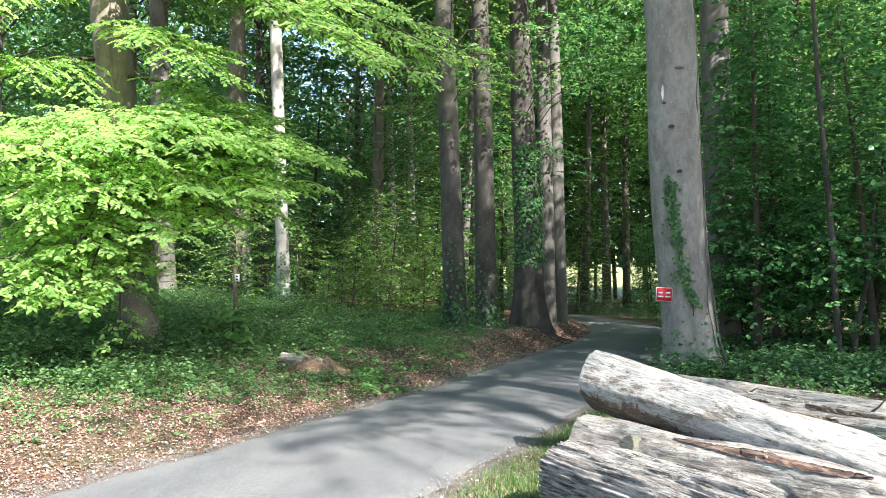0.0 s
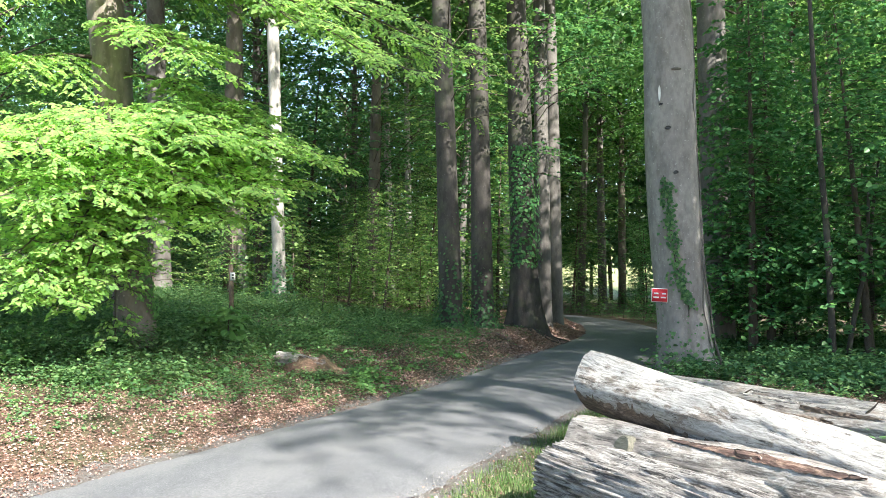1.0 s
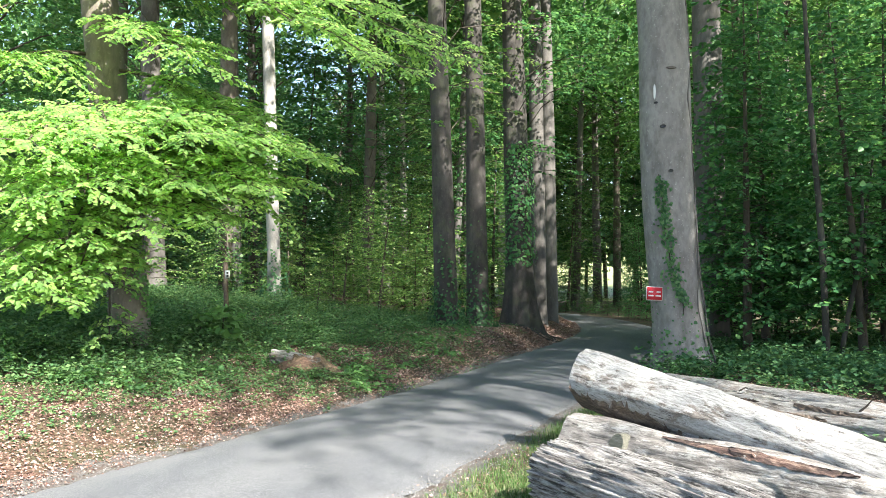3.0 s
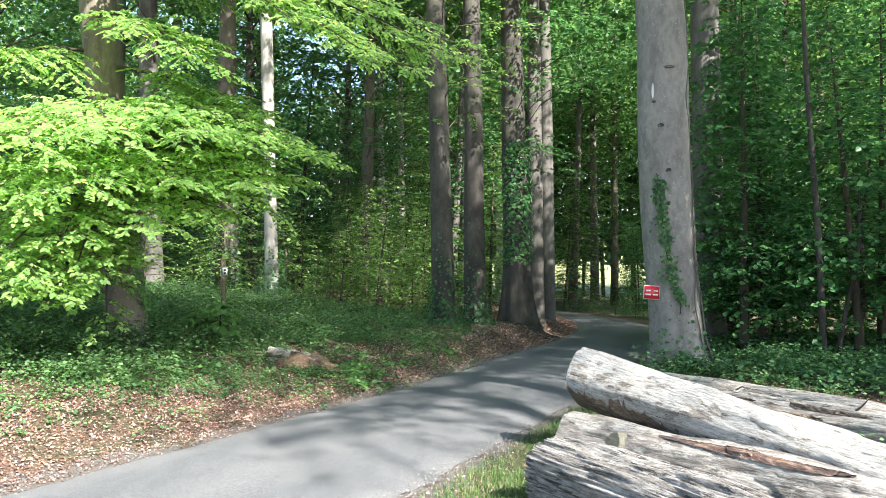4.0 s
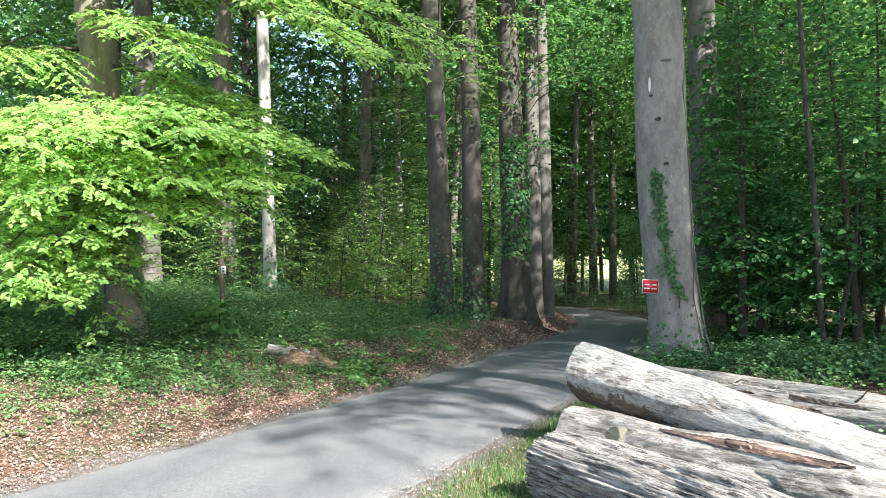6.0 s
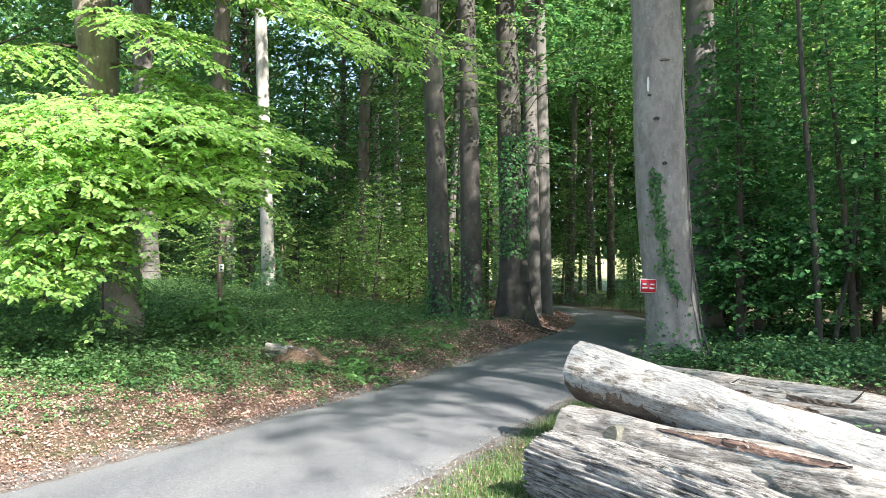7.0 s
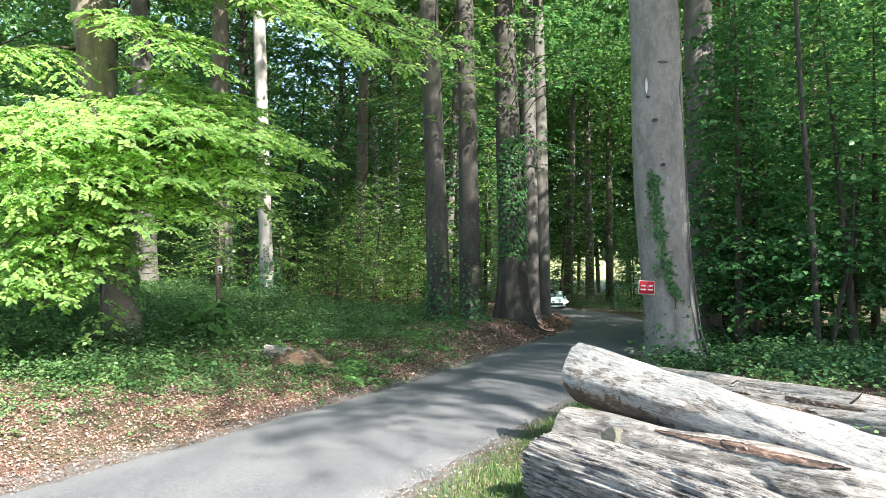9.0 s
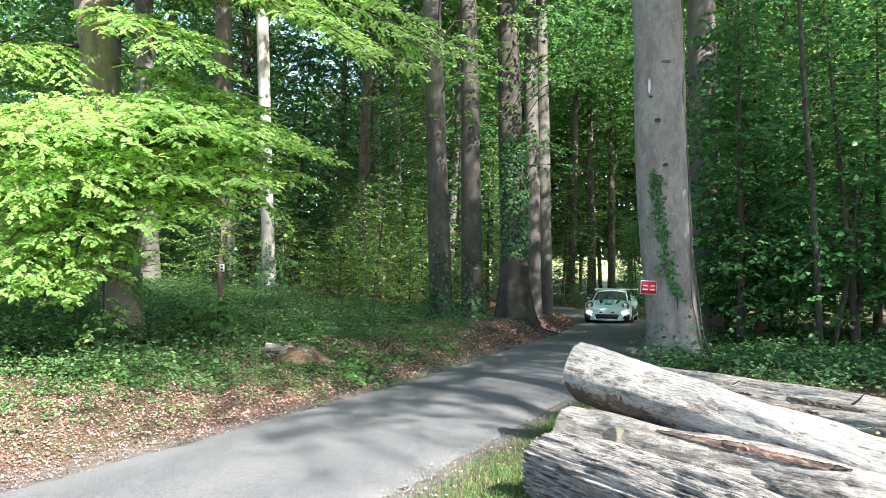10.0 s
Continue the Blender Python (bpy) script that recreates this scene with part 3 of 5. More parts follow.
def beech_axis(h):
    """Sideways place of the great beech's axis at height h above its foot."""
    return 4.28 - 0.054 * h - 0.075 * math.sin(math.pi * min(h, 6.0) / 6.0)


def build_big_beech():
    """The great beech in the foreground, leaning a little, with a strip of ivy, a climbing stem and old scars."""
    rng = np.random.RandomState(8)
    x, y = 4.28, 14.4
    z = gz(x, y)
    hs = np.array([0, 1.0, 2.0, 3.0, 4.0, 5.0, 6.0, 8.5, 12, 17])
    ax = [(beech_axis(h), y, z + h) for h in hs]
    rad = [0.475, 0.465, 0.46, 0.455, 0.45, 0.445, 0.435, 0.40, 0.30, 0.18]
    ob = forest_tree(ax, rad, M_GREAT, "great grey beech trunk with an ivy strip beside the lane", CROWN_B, 16.0, rng, 0.55, 6, 150, name="great_beech_tree", sides=48, flare_h=0.45)
    return ob


BIG = build_big_beech()


# ---- undergrowth ----
def understory_mesh(name, seed, height, radius, sprays, size, mat, low=0.6, ratio=0.36, fine=False, twigs=3.2, droop=0.3):
    rng = np.random.RandomState(seed)
    g, out, lf = Geo(), [], Geo()
    hs = np.linspace(0, height, 7)
    bend = rng.normal(0, 0.04, 2)
    stem = np.stack([bend[0] * hs ** 1.3, bend[1] * hs ** 1.3, hs - 0.15], 1)
    tube(g, stem, np.linspace(0.012 * height + 0.012, 0.008, 7), 7, 1)
    for k in range(sprays):
        a = k * 2.4 + rng.normal(0, 0.4)
        z = low + (height - low) * (k + rng.uniform(0, 1)) / sprays
        fr = (z - low) / (height - low)
        reach = radius * (1 - 0.65 * fr ** 1.5) * rng.uniform(0.6, 1.1)
        d = np.array([math.cos(a), math.sin(a), rng.uniform(-0.05, 0.45)])
        p = np.array([np.interp(z, stem[:, 2], stem[:, 0]), np.interp(z, stem[:, 2], stem[:, 1]), z])
        spray(rng, out, lf, p, d, reach, droop * rng.uniform(0.3, 1.3), size, twigs, fine, jitter=0.45, sides=3, twig_wood=False)
    flush(lf, out, ratio, fine)
    return g.mesh(name + "_stem", [M_TWIG, M_TWIG]), lf.mesh(name + "_leaves", [mat, M_TWIG])


YOUNG = [understory_mesh("young_tree_a", 21, 8.0, 2.5, 92, 0.17, L_HIGH, 0.8),
         understory_mesh("young_tree_b", 22, 6.5, 2.1, 84, 0.15, L_SHRUB, 0.5),
         understory_mesh("young_tree_c", 23, 9.5, 2.7, 100, 0.18, L_MAPLE, 1.2)]
SHRUB = [understory_mesh("shrub_a", 31, 2.4, 1.3, 36, 0.105, L_SHRUB, 0.10, twigs=5),
         understory_mesh("shrub_b", 32, 1.7, 1.1, 32, 0.105, L_MAPLE, 0.05, twigs=5.5)]
MAPLE = [understory_mesh("maple_a", 41, 8.5, 2.2, 124, 0.125, L_MAPLE, 0.85, 0.46, True, 4.6, 0.35),
         understory_mesh("maple_b", 42, 7.0, 2.0, 110, 0.12, L_MAPLE, 0.85, 0.46, True, 4.6, 0.35)]


def build_undergrowth():
    rng = np.random.RandomState(5)

    def place(me, x, y, s, name, label, category, group):
        ob = thing(name, pose(x, y, gz(x, y), rng.normal(0, 2), rng.normal(0, 2), rng.uniform(0, 360)) @ Matrix.Scale(s, 4), label, category, group)
        part("stem", me[0], ob)
        part("crown", me[1], ob)

    # dense young maples beside and behind the great beech
    for k, (x, y) in enumerate([(6.3, 16.6), (8.1, 15.4), (7.2, 17.9), (9.6, 17.4), (8.0, 22.2), (8.6, 20.6), (10.9, 15.6), (11.6, 19.2), (8.9, 23.5), (9.6, 13.2)]):
        place(MAPLE[k % 2], x, y, rng.uniform(0.9, 1.15), "young_maple", "leafy young maple in deep green shade", "tree", "young maples beside the lane")
    # young trees deeper in the wood
    n = 0
    while n < 42:
        y = rng.uniform(27, 64)
        x = rng.uniform(-0.66, 0.66) * y
        e, sd = road_offset(np.array([x]), np.array([y]))
        if e[0] < 2.0 or (-8 < x < 0.5 and y < 32) or (5.5 < y * 0.2 and abs(x - 0.16 * y) < 1.8 and y < 48):
            continue
        place(YOUNG[n % 3], x, y, rng.uniform(0.75, 1.3), "young_tree", "young broadleaf tree with layered leafy branches", "tree", "young trees in the wood")
        n += 1
    for k, (x, y) in enumerate([(9.2, 58.5), (11.6, 60.5), (13.5, 55.5), (7.4, 64.0), (3.0, 64.5), (14.8, 62.0), (5.2, 66.5), (10.2, 66.0), (12.6, 51.0), (-1.2, 65.0), (8.4, 61.5)]):
        place(YOUNG[k % 3], x, y, 0.62 + 0.05 * (k % 4), "young_tree", "young broadleaf tree with layered leafy branches", "tree", "young trees in the wood")
    for k, (x, y) in enumerate([(10.4, 56.0), (7.0, 60.5), (4.6, 63.5), (12.6, 57.5), (8.6, 65.5), (2.0, 62.0), (13.8, 59.5)]):
        place(SHRUB[k % 2], x, y, 0.8, "shrub", "low dark shrub along the outside of the bend", "shrub", "shrubs along the bend")
    for k, (x, y) in enumerate([(-2.6, 26.5), (-4.0, 28.0), (-5.5, 24.2), (-1.6, 29.5), (-3.2, 24.6), (-0.6, 27.4), (-2.0, 23.6), (-4.6, 25.6), (-1.9, 28.0), (-3.4, 29.2), (-5.4, 27.2), (-0.3, 24.0), (-6.6, 23.4), (-8.5, 22.5), (-6.3, 29.5), (-11.0, 24.5), (-1.0, 25.2)]):
        place(SHRUB[0] if k % 3 else YOUNG[1], x, y, rng.uniform(0.8, 1.3) if k % 3 else 0.6, "shrub", "loose shrub with sunlit yellow-green leaves", "shrub", "shrubs under the trees")
    for x, y, q in [(9.7, 34.5, 0.4), (9.9, 36.4, 0.45), (10.05, 38.2, 0.42), (10.1, 40.0, 0.5), (10.1, 41.8, 0.5), (10.0, 43.5, 0.48), (9.8, 45.2, 0.5), (9.5, 46.8, 0.5), (9.1, 48.4, 0.5), (8.5, 50.0, 0.55), (7.8, 51.8, 0.6), (6.9, 53.4, 0.6), (11.2, 42.4, 0.7), (11.3, 39.4, 0.7), (10.9, 46.6, 0.8)]:
        place(SHRUB[1], x, y, q, "shrub", "low dark shrub along the outside of the bend", "shrub", "shrubs along the bend")
    for k, (x, y) in enumerate([(7.6, 24.5), (9.0, 25.5), (10.6, 22.0), (12.0, 22.5), (9.9, 27.8), (11.6, 26.0), (13.2, 25.0), (8.2, 18.9), (9.9, 19.8), (11.9, 17.2), (7.1, 20.9), (10.6, 30.0), (12.4, 29.6), (14.4, 27.5)]):
        place(SHRUB[k % 2] if k % 3 else YOUNG[2], x, y, 1.1 if k % 3 else 0.7, "shrub", "leafy shrub in deep shade beneath the maples", "shrub", "shrubs under the trees")
    n = 0
    while n < 34:
        y = rng.uniform(17, 50)
        x = rng.uniform(-0.6, 0.6) * y
        e, sd = road_offset(np.array([x]), np.array([y]))
        if e[0] < 1.6 or (-2 < x < 3.5 and y < 24):
            continue
        place(SHRUB[n % 2], x, y, rng.uniform(0.5, 1.1), "shrub", "low leafy shrub on the forest floor", "shrub", "shrubs under the trees")
        n += 1


build_undergrowth()


# ---- low branches of the near beech ----
def build_low_branches():
    rng = np.random.RandomState(14)
    ob = thing("beech_branches", pose(-5.6, 11.6, 0.6), "low sunlit beech branches with fresh bright green leaves", "branches")
    base = np.array([-5.6, 11.6, 0.6])

    def limb(start, end, n, length, size=0.085, sag=0.25, fan=1.0):
        g, out = Geo(), []
        a, b = np.array(start, float), np.array(end, float)
        s = np.linspace(0, 1, 10)
        pts = a + (b - a) * s[:, None]
        pts[:, 2] += 0.35 * np.sin(s * 3.14) * np.linalg.norm(b - a) * 0.15 - sag * s ** 2
        tube(g, pts - base, np.linspace(0.035, 0.006, 10), 6, 1)
        d0 = unit(b - a)
        side = unit(np.cross(d0, [0, 0, 1.0]))
        for k in range(n):
            t = 0.22 + 0.78 * (k + rng.uniform(0, 0.8)) / n
            p = np.array([np.interp(t, s, pts[:, c]) for c in range(3)]) - base
            sg = 1 if k % 2 else -1
            d = d0 * rng.uniform(0.45, 1.1) + side * sg * rng.uniform(0.35, 0.95) * fan + np.array([0, 0, rng.normal(0.02, 0.10)])
            spray(rng, out, g, p, d, length * rng.uniform(0.7, 1.2) * (1.15 - 0.5 * t), rng.uniform(0.05, 0.28), size, 9.5, True, jitter=0.34, step=0.34, face=(0.22, -0.40, 0))
        flush(g, out, 0.39, True)
        part("branch", g.mesh("branch", [L_BEECH, M_TWIG]), ob)

    T = (-5.3, 12.3)
    for z0, ex, ey, ez, n, ln in [
        # the broad flat tiers over the bank
        (3.75, -2.2, 10.3, 3.60, 14, 1.15), (3.6, -2.9, 9.5, 3.50, 14, 1.2), (3.5, -3.8, 8.8, 3.35, 13, 1.2), (3.4, -4.7, 8.5, 3.20, 13, 1.2),
        (3.3, -2.6, 10.6, 3.15, 13, 1.1), (3.0, -3.2, 9.7, 2.95, 13, 1.1), (2.9, -4.1, 8.9, 2.80, 13, 1.15), (2.8, -4.9, 8.6, 2.65, 13, 1.2),
        (2.6, -3.2, 10.4, 2.60, 12, 0.95), (2.4, -3.6, 9.6, 2.45, 12, 0.95), (2.3, -4.4, 9.1, 2.25, 12, 1.0), (2.2, -5.0, 8.9, 2.05, 12, 1.0),
        (2.7, -2.5, 10.6, 2.80, 12, 0.9), (2.5, -2.9, 10.2, 2.60, 12, 0.9), (3.1, -2.1, 10.8, 3.20, 12, 1.0), (3.3, -1.8, 10.5, 3.40, 12, 1.0), (2.9, -2.3, 10.0, 2.95, 12, 0.95),
        # the lowest boughs beside the trunk
        (1.9, -4.3, 9.2, 1.85, 10, 0.8), (1.8, -4.7, 8.8, 1.75, 10, 0.8), (1.6, -4.5, 9.0, 1.50, 10, 0.75),
        (1.7, -4.6, 9.4, 1.72, 11, 0.8), (1.6, -5.0, 9.7, 1.50, 11, 0.8), (1.8, -4.2, 9.9, 1.85, 10, 0.7), (1.7, -5.2, 9.1, 1.80, 11, 0.9), (1.5, -4.5, 10.6, 1.05, 7, 0.55),
        # the upper boughs on both sides of the bare trunk
        (4.6, -6.4, 9.5, 4.1, 11, 1.2), (3.6, -6.0, 8.8, 2.9, 12, 1.2), (3.0, -7.2, 10.0, 2.1, 12, 1.2),
        (5.2, -3.2, 10.2, 4.6, 11, 1.1), (5.6, -5.8, 9.0, 5.2, 11, 1.2), (4.4, -2.4, 11.6, 3.9, 11, 1.2),
        (6.2, -0.9, 9.6, 4.55, 12, 1.0), (6.4, -0.3, 10.6, 4.9, 12, 1.0), (6.5, -1.9, 9.6, 5.0, 12, 1.0), (6.8, 0.2, 11.5, 5.2, 12, 1.1),
        (6.0, -0.4, 10.0, 4.45, 12, 1.0), (6.3, 0.2, 10.8, 4.85, 12, 1.0), (6.6, -1.3, 10.2, 5.0, 12, 1.0),
        (5.8, -2.2, 10.5, 5.6, 11, 1.1), (7.2, -6.4, 10.0, 6.0, 11, 1.3), (7.0, -2.8, 11.0, 6.4, 11, 1.2), (6.0, -7.0, 9.8, 4.9, 11, 1.2),
    ]:
        x0 = T[0] + 0.2 - 0.11 * z0
        limb((x0, T[1], z0 + 0.5), (ex, ey, ez), int(n * 1.55), ln, 0.078)


build_low_branches()


def build_far_woods():
    """The leafy depth of the wood behind the last trees, with an open foot through which the field shows."""
    rng = np.random.RandomState(77)
    n = 150000
    x = rng.uniform(-58, 52, n)
    y = 66 + rng.uniform(0, 16, n) + 0.004 * x ** 2
    low = 1.9 + 1.0 * soft_noise(x, y * 0, 0.35, 4) + 1.3 * soft_noise(x, y, 1.1, 6)
    low = np.where((x > 2) & (x < 42), low + 1.5, low - 1.0)
    z = low + rng.uniform(0, 1, n) ** 1.1 * (32 - low)
    keep = soft_noise(x, z * 1.3 + y, 0.9, 7) + 0.5 * soft_noise(x, z + y * 0.6, 2.4, 8) > -0.6 + 0.95 * np.clip((z - 12) / 10, 0, 1) * (x < -2)
    P = np.stack([x, y, z], 1)[keep]
    g = Geo()
    leaves(g, P, rng.normal(0, 1, P.shape), rng.normal(0, 0.7, P.shape) + [0, 0, 1], rng.uniform(0.45, 0.95, len(P)), 0.36)
    for k in range(60):
        tx = rng.uniform(-55, 50)
        ty = 69 + rng.uniform(0, 10) + 0.004 * tx ** 2
        tube(g, [(tx, ty, -0.3), (tx + rng.normal(0, 0.3), ty, 6), (tx + rng.normal(0, 0.5), ty, 15)], [rng.uniform(0.15, 0.35), 0.2, 0.1], 7, 1)
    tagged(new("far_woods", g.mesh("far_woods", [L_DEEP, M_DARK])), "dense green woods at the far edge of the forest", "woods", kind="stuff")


def build_high_canopy():
    """The closed roof of leaves over the deeper wood, thinning out to gaps here and there."""
    rng = np.random.RandomState(78)
    n = 120000
    x = rng.uniform(-50, 50, n)
    y = rng.uniform(33, 74, n)
    z = 13.5 + 2.5 * soft_noise(x, y, 0.35, 14) + rng.uniform(0, 1, n) ** 1.4 * 9
    keep = soft_noise(x, y, 0.55, 16) + 0.5 * soft_noise(x + z, y, 1.6, 17) > -0.32
    keep &= ((x + 12) / 7) ** 2 + ((y - 58) / 22) ** 2 > 1.3 + 0.9 * soft_noise(x, y, 0.8, 20)
    P = np.stack([x, y, z], 1)[keep]
    g = Geo()
    leaves(g, P, rng.normal(0, 1, P.shape), rng.normal(0, 0.55, P.shape) + [0, 0, 1], rng.uniform(0.28, 0.55, len(P)), 0.36)
    tagged(new("high_canopy", g.mesh("high_canopy", [L_HIGH])), "closed canopy of beech leaves over the deep wood", "canopy", kind="stuff")


build_high_canopy()
build_far_woods()


# ---- ground cover ----
def scatter(rng, n, x0, x1, y0, y1):
    return rng.uniform(x0, x1, n), rng.uniform(y0, y1, n)


def build_litter():
    rng = np.random.RandomState(51)
    # dry leaves: thickest at the foot of the left bank
    xs, ys = scatter(rng, 800000, -8, 6, 4.2, 25)
    e, sd = road_offset(xs, ys)
    dens = np.where(sd > 0, np.interp(e, [-0.25, 0.0, 0.25, 1.6, 3.0, 6, 12], [0, 0.10, 0.9, 1.0, 0.6, 0.3, 0.2]), np.interp(e, [0, 0.5, 3], [0.02, 0.08, 0.22]))
    dens = dens * np.clip(0.75 + 0.5 * soft_noise(xs, ys, 1.7, 12), 0.1, 1) * np.interp(ys, [4, 10, 16, 25], [1, 0.75, 0.3, 0.12])
    k = rng.uniform(0, 1, len(xs)) < dens
    xs, ys = xs[k], ys[k]
    # the cut bank below the buttressed beech, up to the bend
    fx, fy = scatter(rng, 110000, -1.5, 7, 17, 40)
    e, sd = road_offset(fx, fy)
    k = rng.uniform(0, 1, len(fx)) < np.where(sd > 0, np.interp(e, [-0.1, 0.1, 2.5, 5], [0, 1, 0.9, 0.2]), 0)
    xs, ys = np.concatenate([xs, fx[k]]), np.concatenate([ys, fy[k]])
    P = np.stack([xs, ys, ground_z(xs, ys) + rng.uniform(0.004, 0.03, len(xs))], 1)
    g = Geo()
    leaves(g, P, rng.normal(0, 1, P.shape) * [1, 1, 0.3], rng.normal(0, 0.45, P.shape) + [0, 0, 1], rng.uniform(0.014, 0.036, len(P)) * np.interp(P[:, 1], [6, 16, 30], [1, 1.5, 2.6]), 0.36, cup=0.16)
    tagged(new("leaf_litter", g.mesh("leaf_litter", [L_DRY])), "dry pinkish-brown fallen beech leaves on the bank", "leaf litter", kind="stuff")


def herb_field(name, label, seed, count, area, dens_fn, leaf, size, height, per, ratio=0.4, mat=None, fine=False):
    """Low plants: each a tuft of leaves on short stems at several heights."""
    rng = np.random.RandomState(seed)
    xs, ys = scatter(rng, count, *area)
    e, sd = road_offset(xs, ys)
    k = rng.uniform(0, 1, count) < dens_fn(xs, ys, e, sd)
    xs, ys = xs[k], ys[k]
    zs = ground_z(xs, ys)
    hs = height * rng.uniform(0.35, 1.15, len(xs)) * (0.7 + 0.5 * soft_noise(xs, ys, 1.9, seed))
    hs = np.maximum(hs, 0.02)
    n = len(xs)
    a = rng.uniform(0, 6.28, (n, per))
    rad = rng.uniform(0.15, 1.0, (n, per)) * hs[:, None] * 0.7
    P = np.stack([xs[:, None] + rad * np.cos(a), ys[:, None] + rad * np.sin(a), zs[:, None] + hs[:, None] * rng.uniform(0.25, 1.0, (n, per))], -1).reshape(-1, 3)
    ax = np.stack([np.cos(a), np.sin(a), rng.uniform(-0.5, 0.35, (n, per))], -1).reshape(-1, 3)
    g = Geo()
    leaves(g, P, ax, rng.normal(0, 0.4, P.shape) + [0, 0, 1], size * rng.uniform(0.6, 1.3, len(P)), ratio, fine)
    tagged(new(name, g.mesh(name, [leaf])), label, "ground cover", kind="stuff")


def left_cover(x, y, e, sd):
    patch = np.clip(0.55 + 0.9 * soft_noise(x, y, 1.5, 15) + 0.5 * soft_noise(x, y, 4.5, 25), 0, 1)
    start = np.interp(y, [5, 7, 9, 11, 15, 20], [1.7, 0.95, 0.4, 0.25, 0.25, 0.6])
    near = np.interp(e - start, [-0.5, 0.0, 0.5, 1.3, 5, 12], [0, 0.14, 0.6, 0.95, 1.0, 0.9])
    return np.where(sd > 0, near * (0.2 + 0.8 * patch) * np.interp(y, [5, 8, 10.5, 18, 32], [0.6, 0.85, 1, 0.9, 0.6]), 0) * np.where((x > 0.6) & (y > 17.5), 0.22, 1)


def right_cover(x, y, e, sd):
    band = np.interp(y - (14.2 - 1.25 * (x - 3.2)), [-1.6, 0.0, 1.2, 8], [0, 0.7, 1, 0.7])
    return np.where((sd < 0) & (e > 0.5), band, 0)


def verge(x, y, e, sd):
    return np.where((sd < 0) & (e > 0.12), np.interp(e, [0.12, 0.32, 0.8, 4], [0.10, 0.7, 1, 0.8]), 0) * np.clip(0.75 + 0.6 * soft_noise(x, y, 2.3, 18), 0.1, 1)


def build_grass():
    rng = np.random.RandomState(61)
    xs, ys = scatter(rng, 120000, -1.4, 2.6, 4.3, 10)
    e, sd = road_offset(xs, ys)
    k = rng.uniform(0, 1, len(xs)) < verge(xs, ys, e, sd)
    xs, ys = xs[k], ys[k]
    n = len(xs)
    z = ground_z(xs, ys)
    h = rng.uniform(0.04, 0.15, n) * (0.75 + 0.5 * soft_noise(xs, ys, 2.1, 19))
    a = rng.uniform(0, 6.28, n)
    d = np.stack([np.cos(a), np.sin(a), np.zeros(n)], 1)
    s = np.stack([-np.sin(a), np.cos(a), np.zeros(n)], 1) * 0.0026
    b = np.stack([xs, ys, z - 0.01], 1)
    lean = rng.uniform(0.2, 1.3, n)[:, None]
    up = np.array([0, 0, 1.0])
    H = h[:, None]
    m = b + up * H * 0.6 + d * H * lean * 0.3
    t = b + up * H * (1 - 0.25 * lean) + d * H * lean
    v = np.stack([b - s, b + s, m + s * 0.8, m - s * 0.8, t], 1).reshape(-1, 3)
    i = np.arange(n)[:, None] * 5
    g = Geo()
    g.add(v, i + np.array([[0, 1, 2, 3]]))
    g.f.append(i + np.array([[3, 2, 4]]))
    g.m.append(np.zeros(n, int))
    tagged(new("grass", g.mesh("grass", [L_GRASS])), "short green and straw grass on the verge beside the logs", "grass", kind="stuff")


def build_gravel():
    rng = np.random.RandomState(71)
    xs, ys = scatter(rng, 300000, -6, 5, 3.6, 20)
    e, sd = road_offset(xs, ys)
    k = rng.uniform(0, 1, len(xs)) < np.interp(e, [-0.5, -0.15, 0.05, 0.3, 0.7], [0, 0.14, 0.7, 0.5, 0]) * np.where(sd < 0, 1.0, 0.6)
    xs, ys = xs[k], ys[k]
    n = len(xs)
    z = np.maximum(ground_z(xs, ys), 0.006 - dip(ys))
    r = rng.uniform(0.003, 0.010, n)
    a = rng.uniform(0, 6.28, n)
    c = np.stack([xs, ys, z + r * 0.3], 1)
    vs = []
    for q in range(4):
        th = a + q * 1.57 + rng.uniform(-0.3, 0.3, n)
        vs.append(c + np.stack([np.cos(th) * r, np.sin(th) * r, -0.3 * r], 1))
    vs.append(c + np.stack([0 * r, 0 * r, r * 0.7], 1))
    v = np.stack(vs, 1).reshape(-1, 3)
    i = np.arange(n)[:, None] * 5
    g = Geo()
    g.add(v, np.concatenate([i + np.array([[p, (p + 1) % 4, 4]]) for p in range(4)]))
    tagged(new("gravel", g.mesh("gravel", [M_STONE], False)), "loose grey gravel along the asphalt edges", "gravel", kind="stuff")


build_litter()
herb_field("ground_ivy", "low green ivy and herbs covering the bank", 52, 46000, (-10, 3, 4.2, 27), left_cover, L_BANK, 0.040, 0.16, 11)
herb_field("tall_herbs", "taller leafy woodland herbs on the bank", 53, 7500, (-9, 1, 9, 22), lambda x, y, e, sd: left_cover(x, y, e, sd) * np.clip((e - 1.5) / 1.5, 0, 1), L_BANK, 0.06, 0.42, 20)
herb_field("bramble", "tangled green brambles along the verge beneath the maples", 54, 3600, (2.6, 12, 7, 22), right_cover, L_IVY, 0.085, 0.55, 22, 0.36, fine=True)
herb_field("bank_clumps", "clumps of broader bright green leaves on the bank", 57, 5200, (-9, 1.5, 6, 19), lambda x, y, e, sd: left_cover(x, y, e + 0.55, sd) * np.clip(1.6 * soft_noise(x, y, 2.4, 58) - 0.15, 0, 1), L_CLUMP, 0.075, 0.24, 16, 0.42, fine=True)
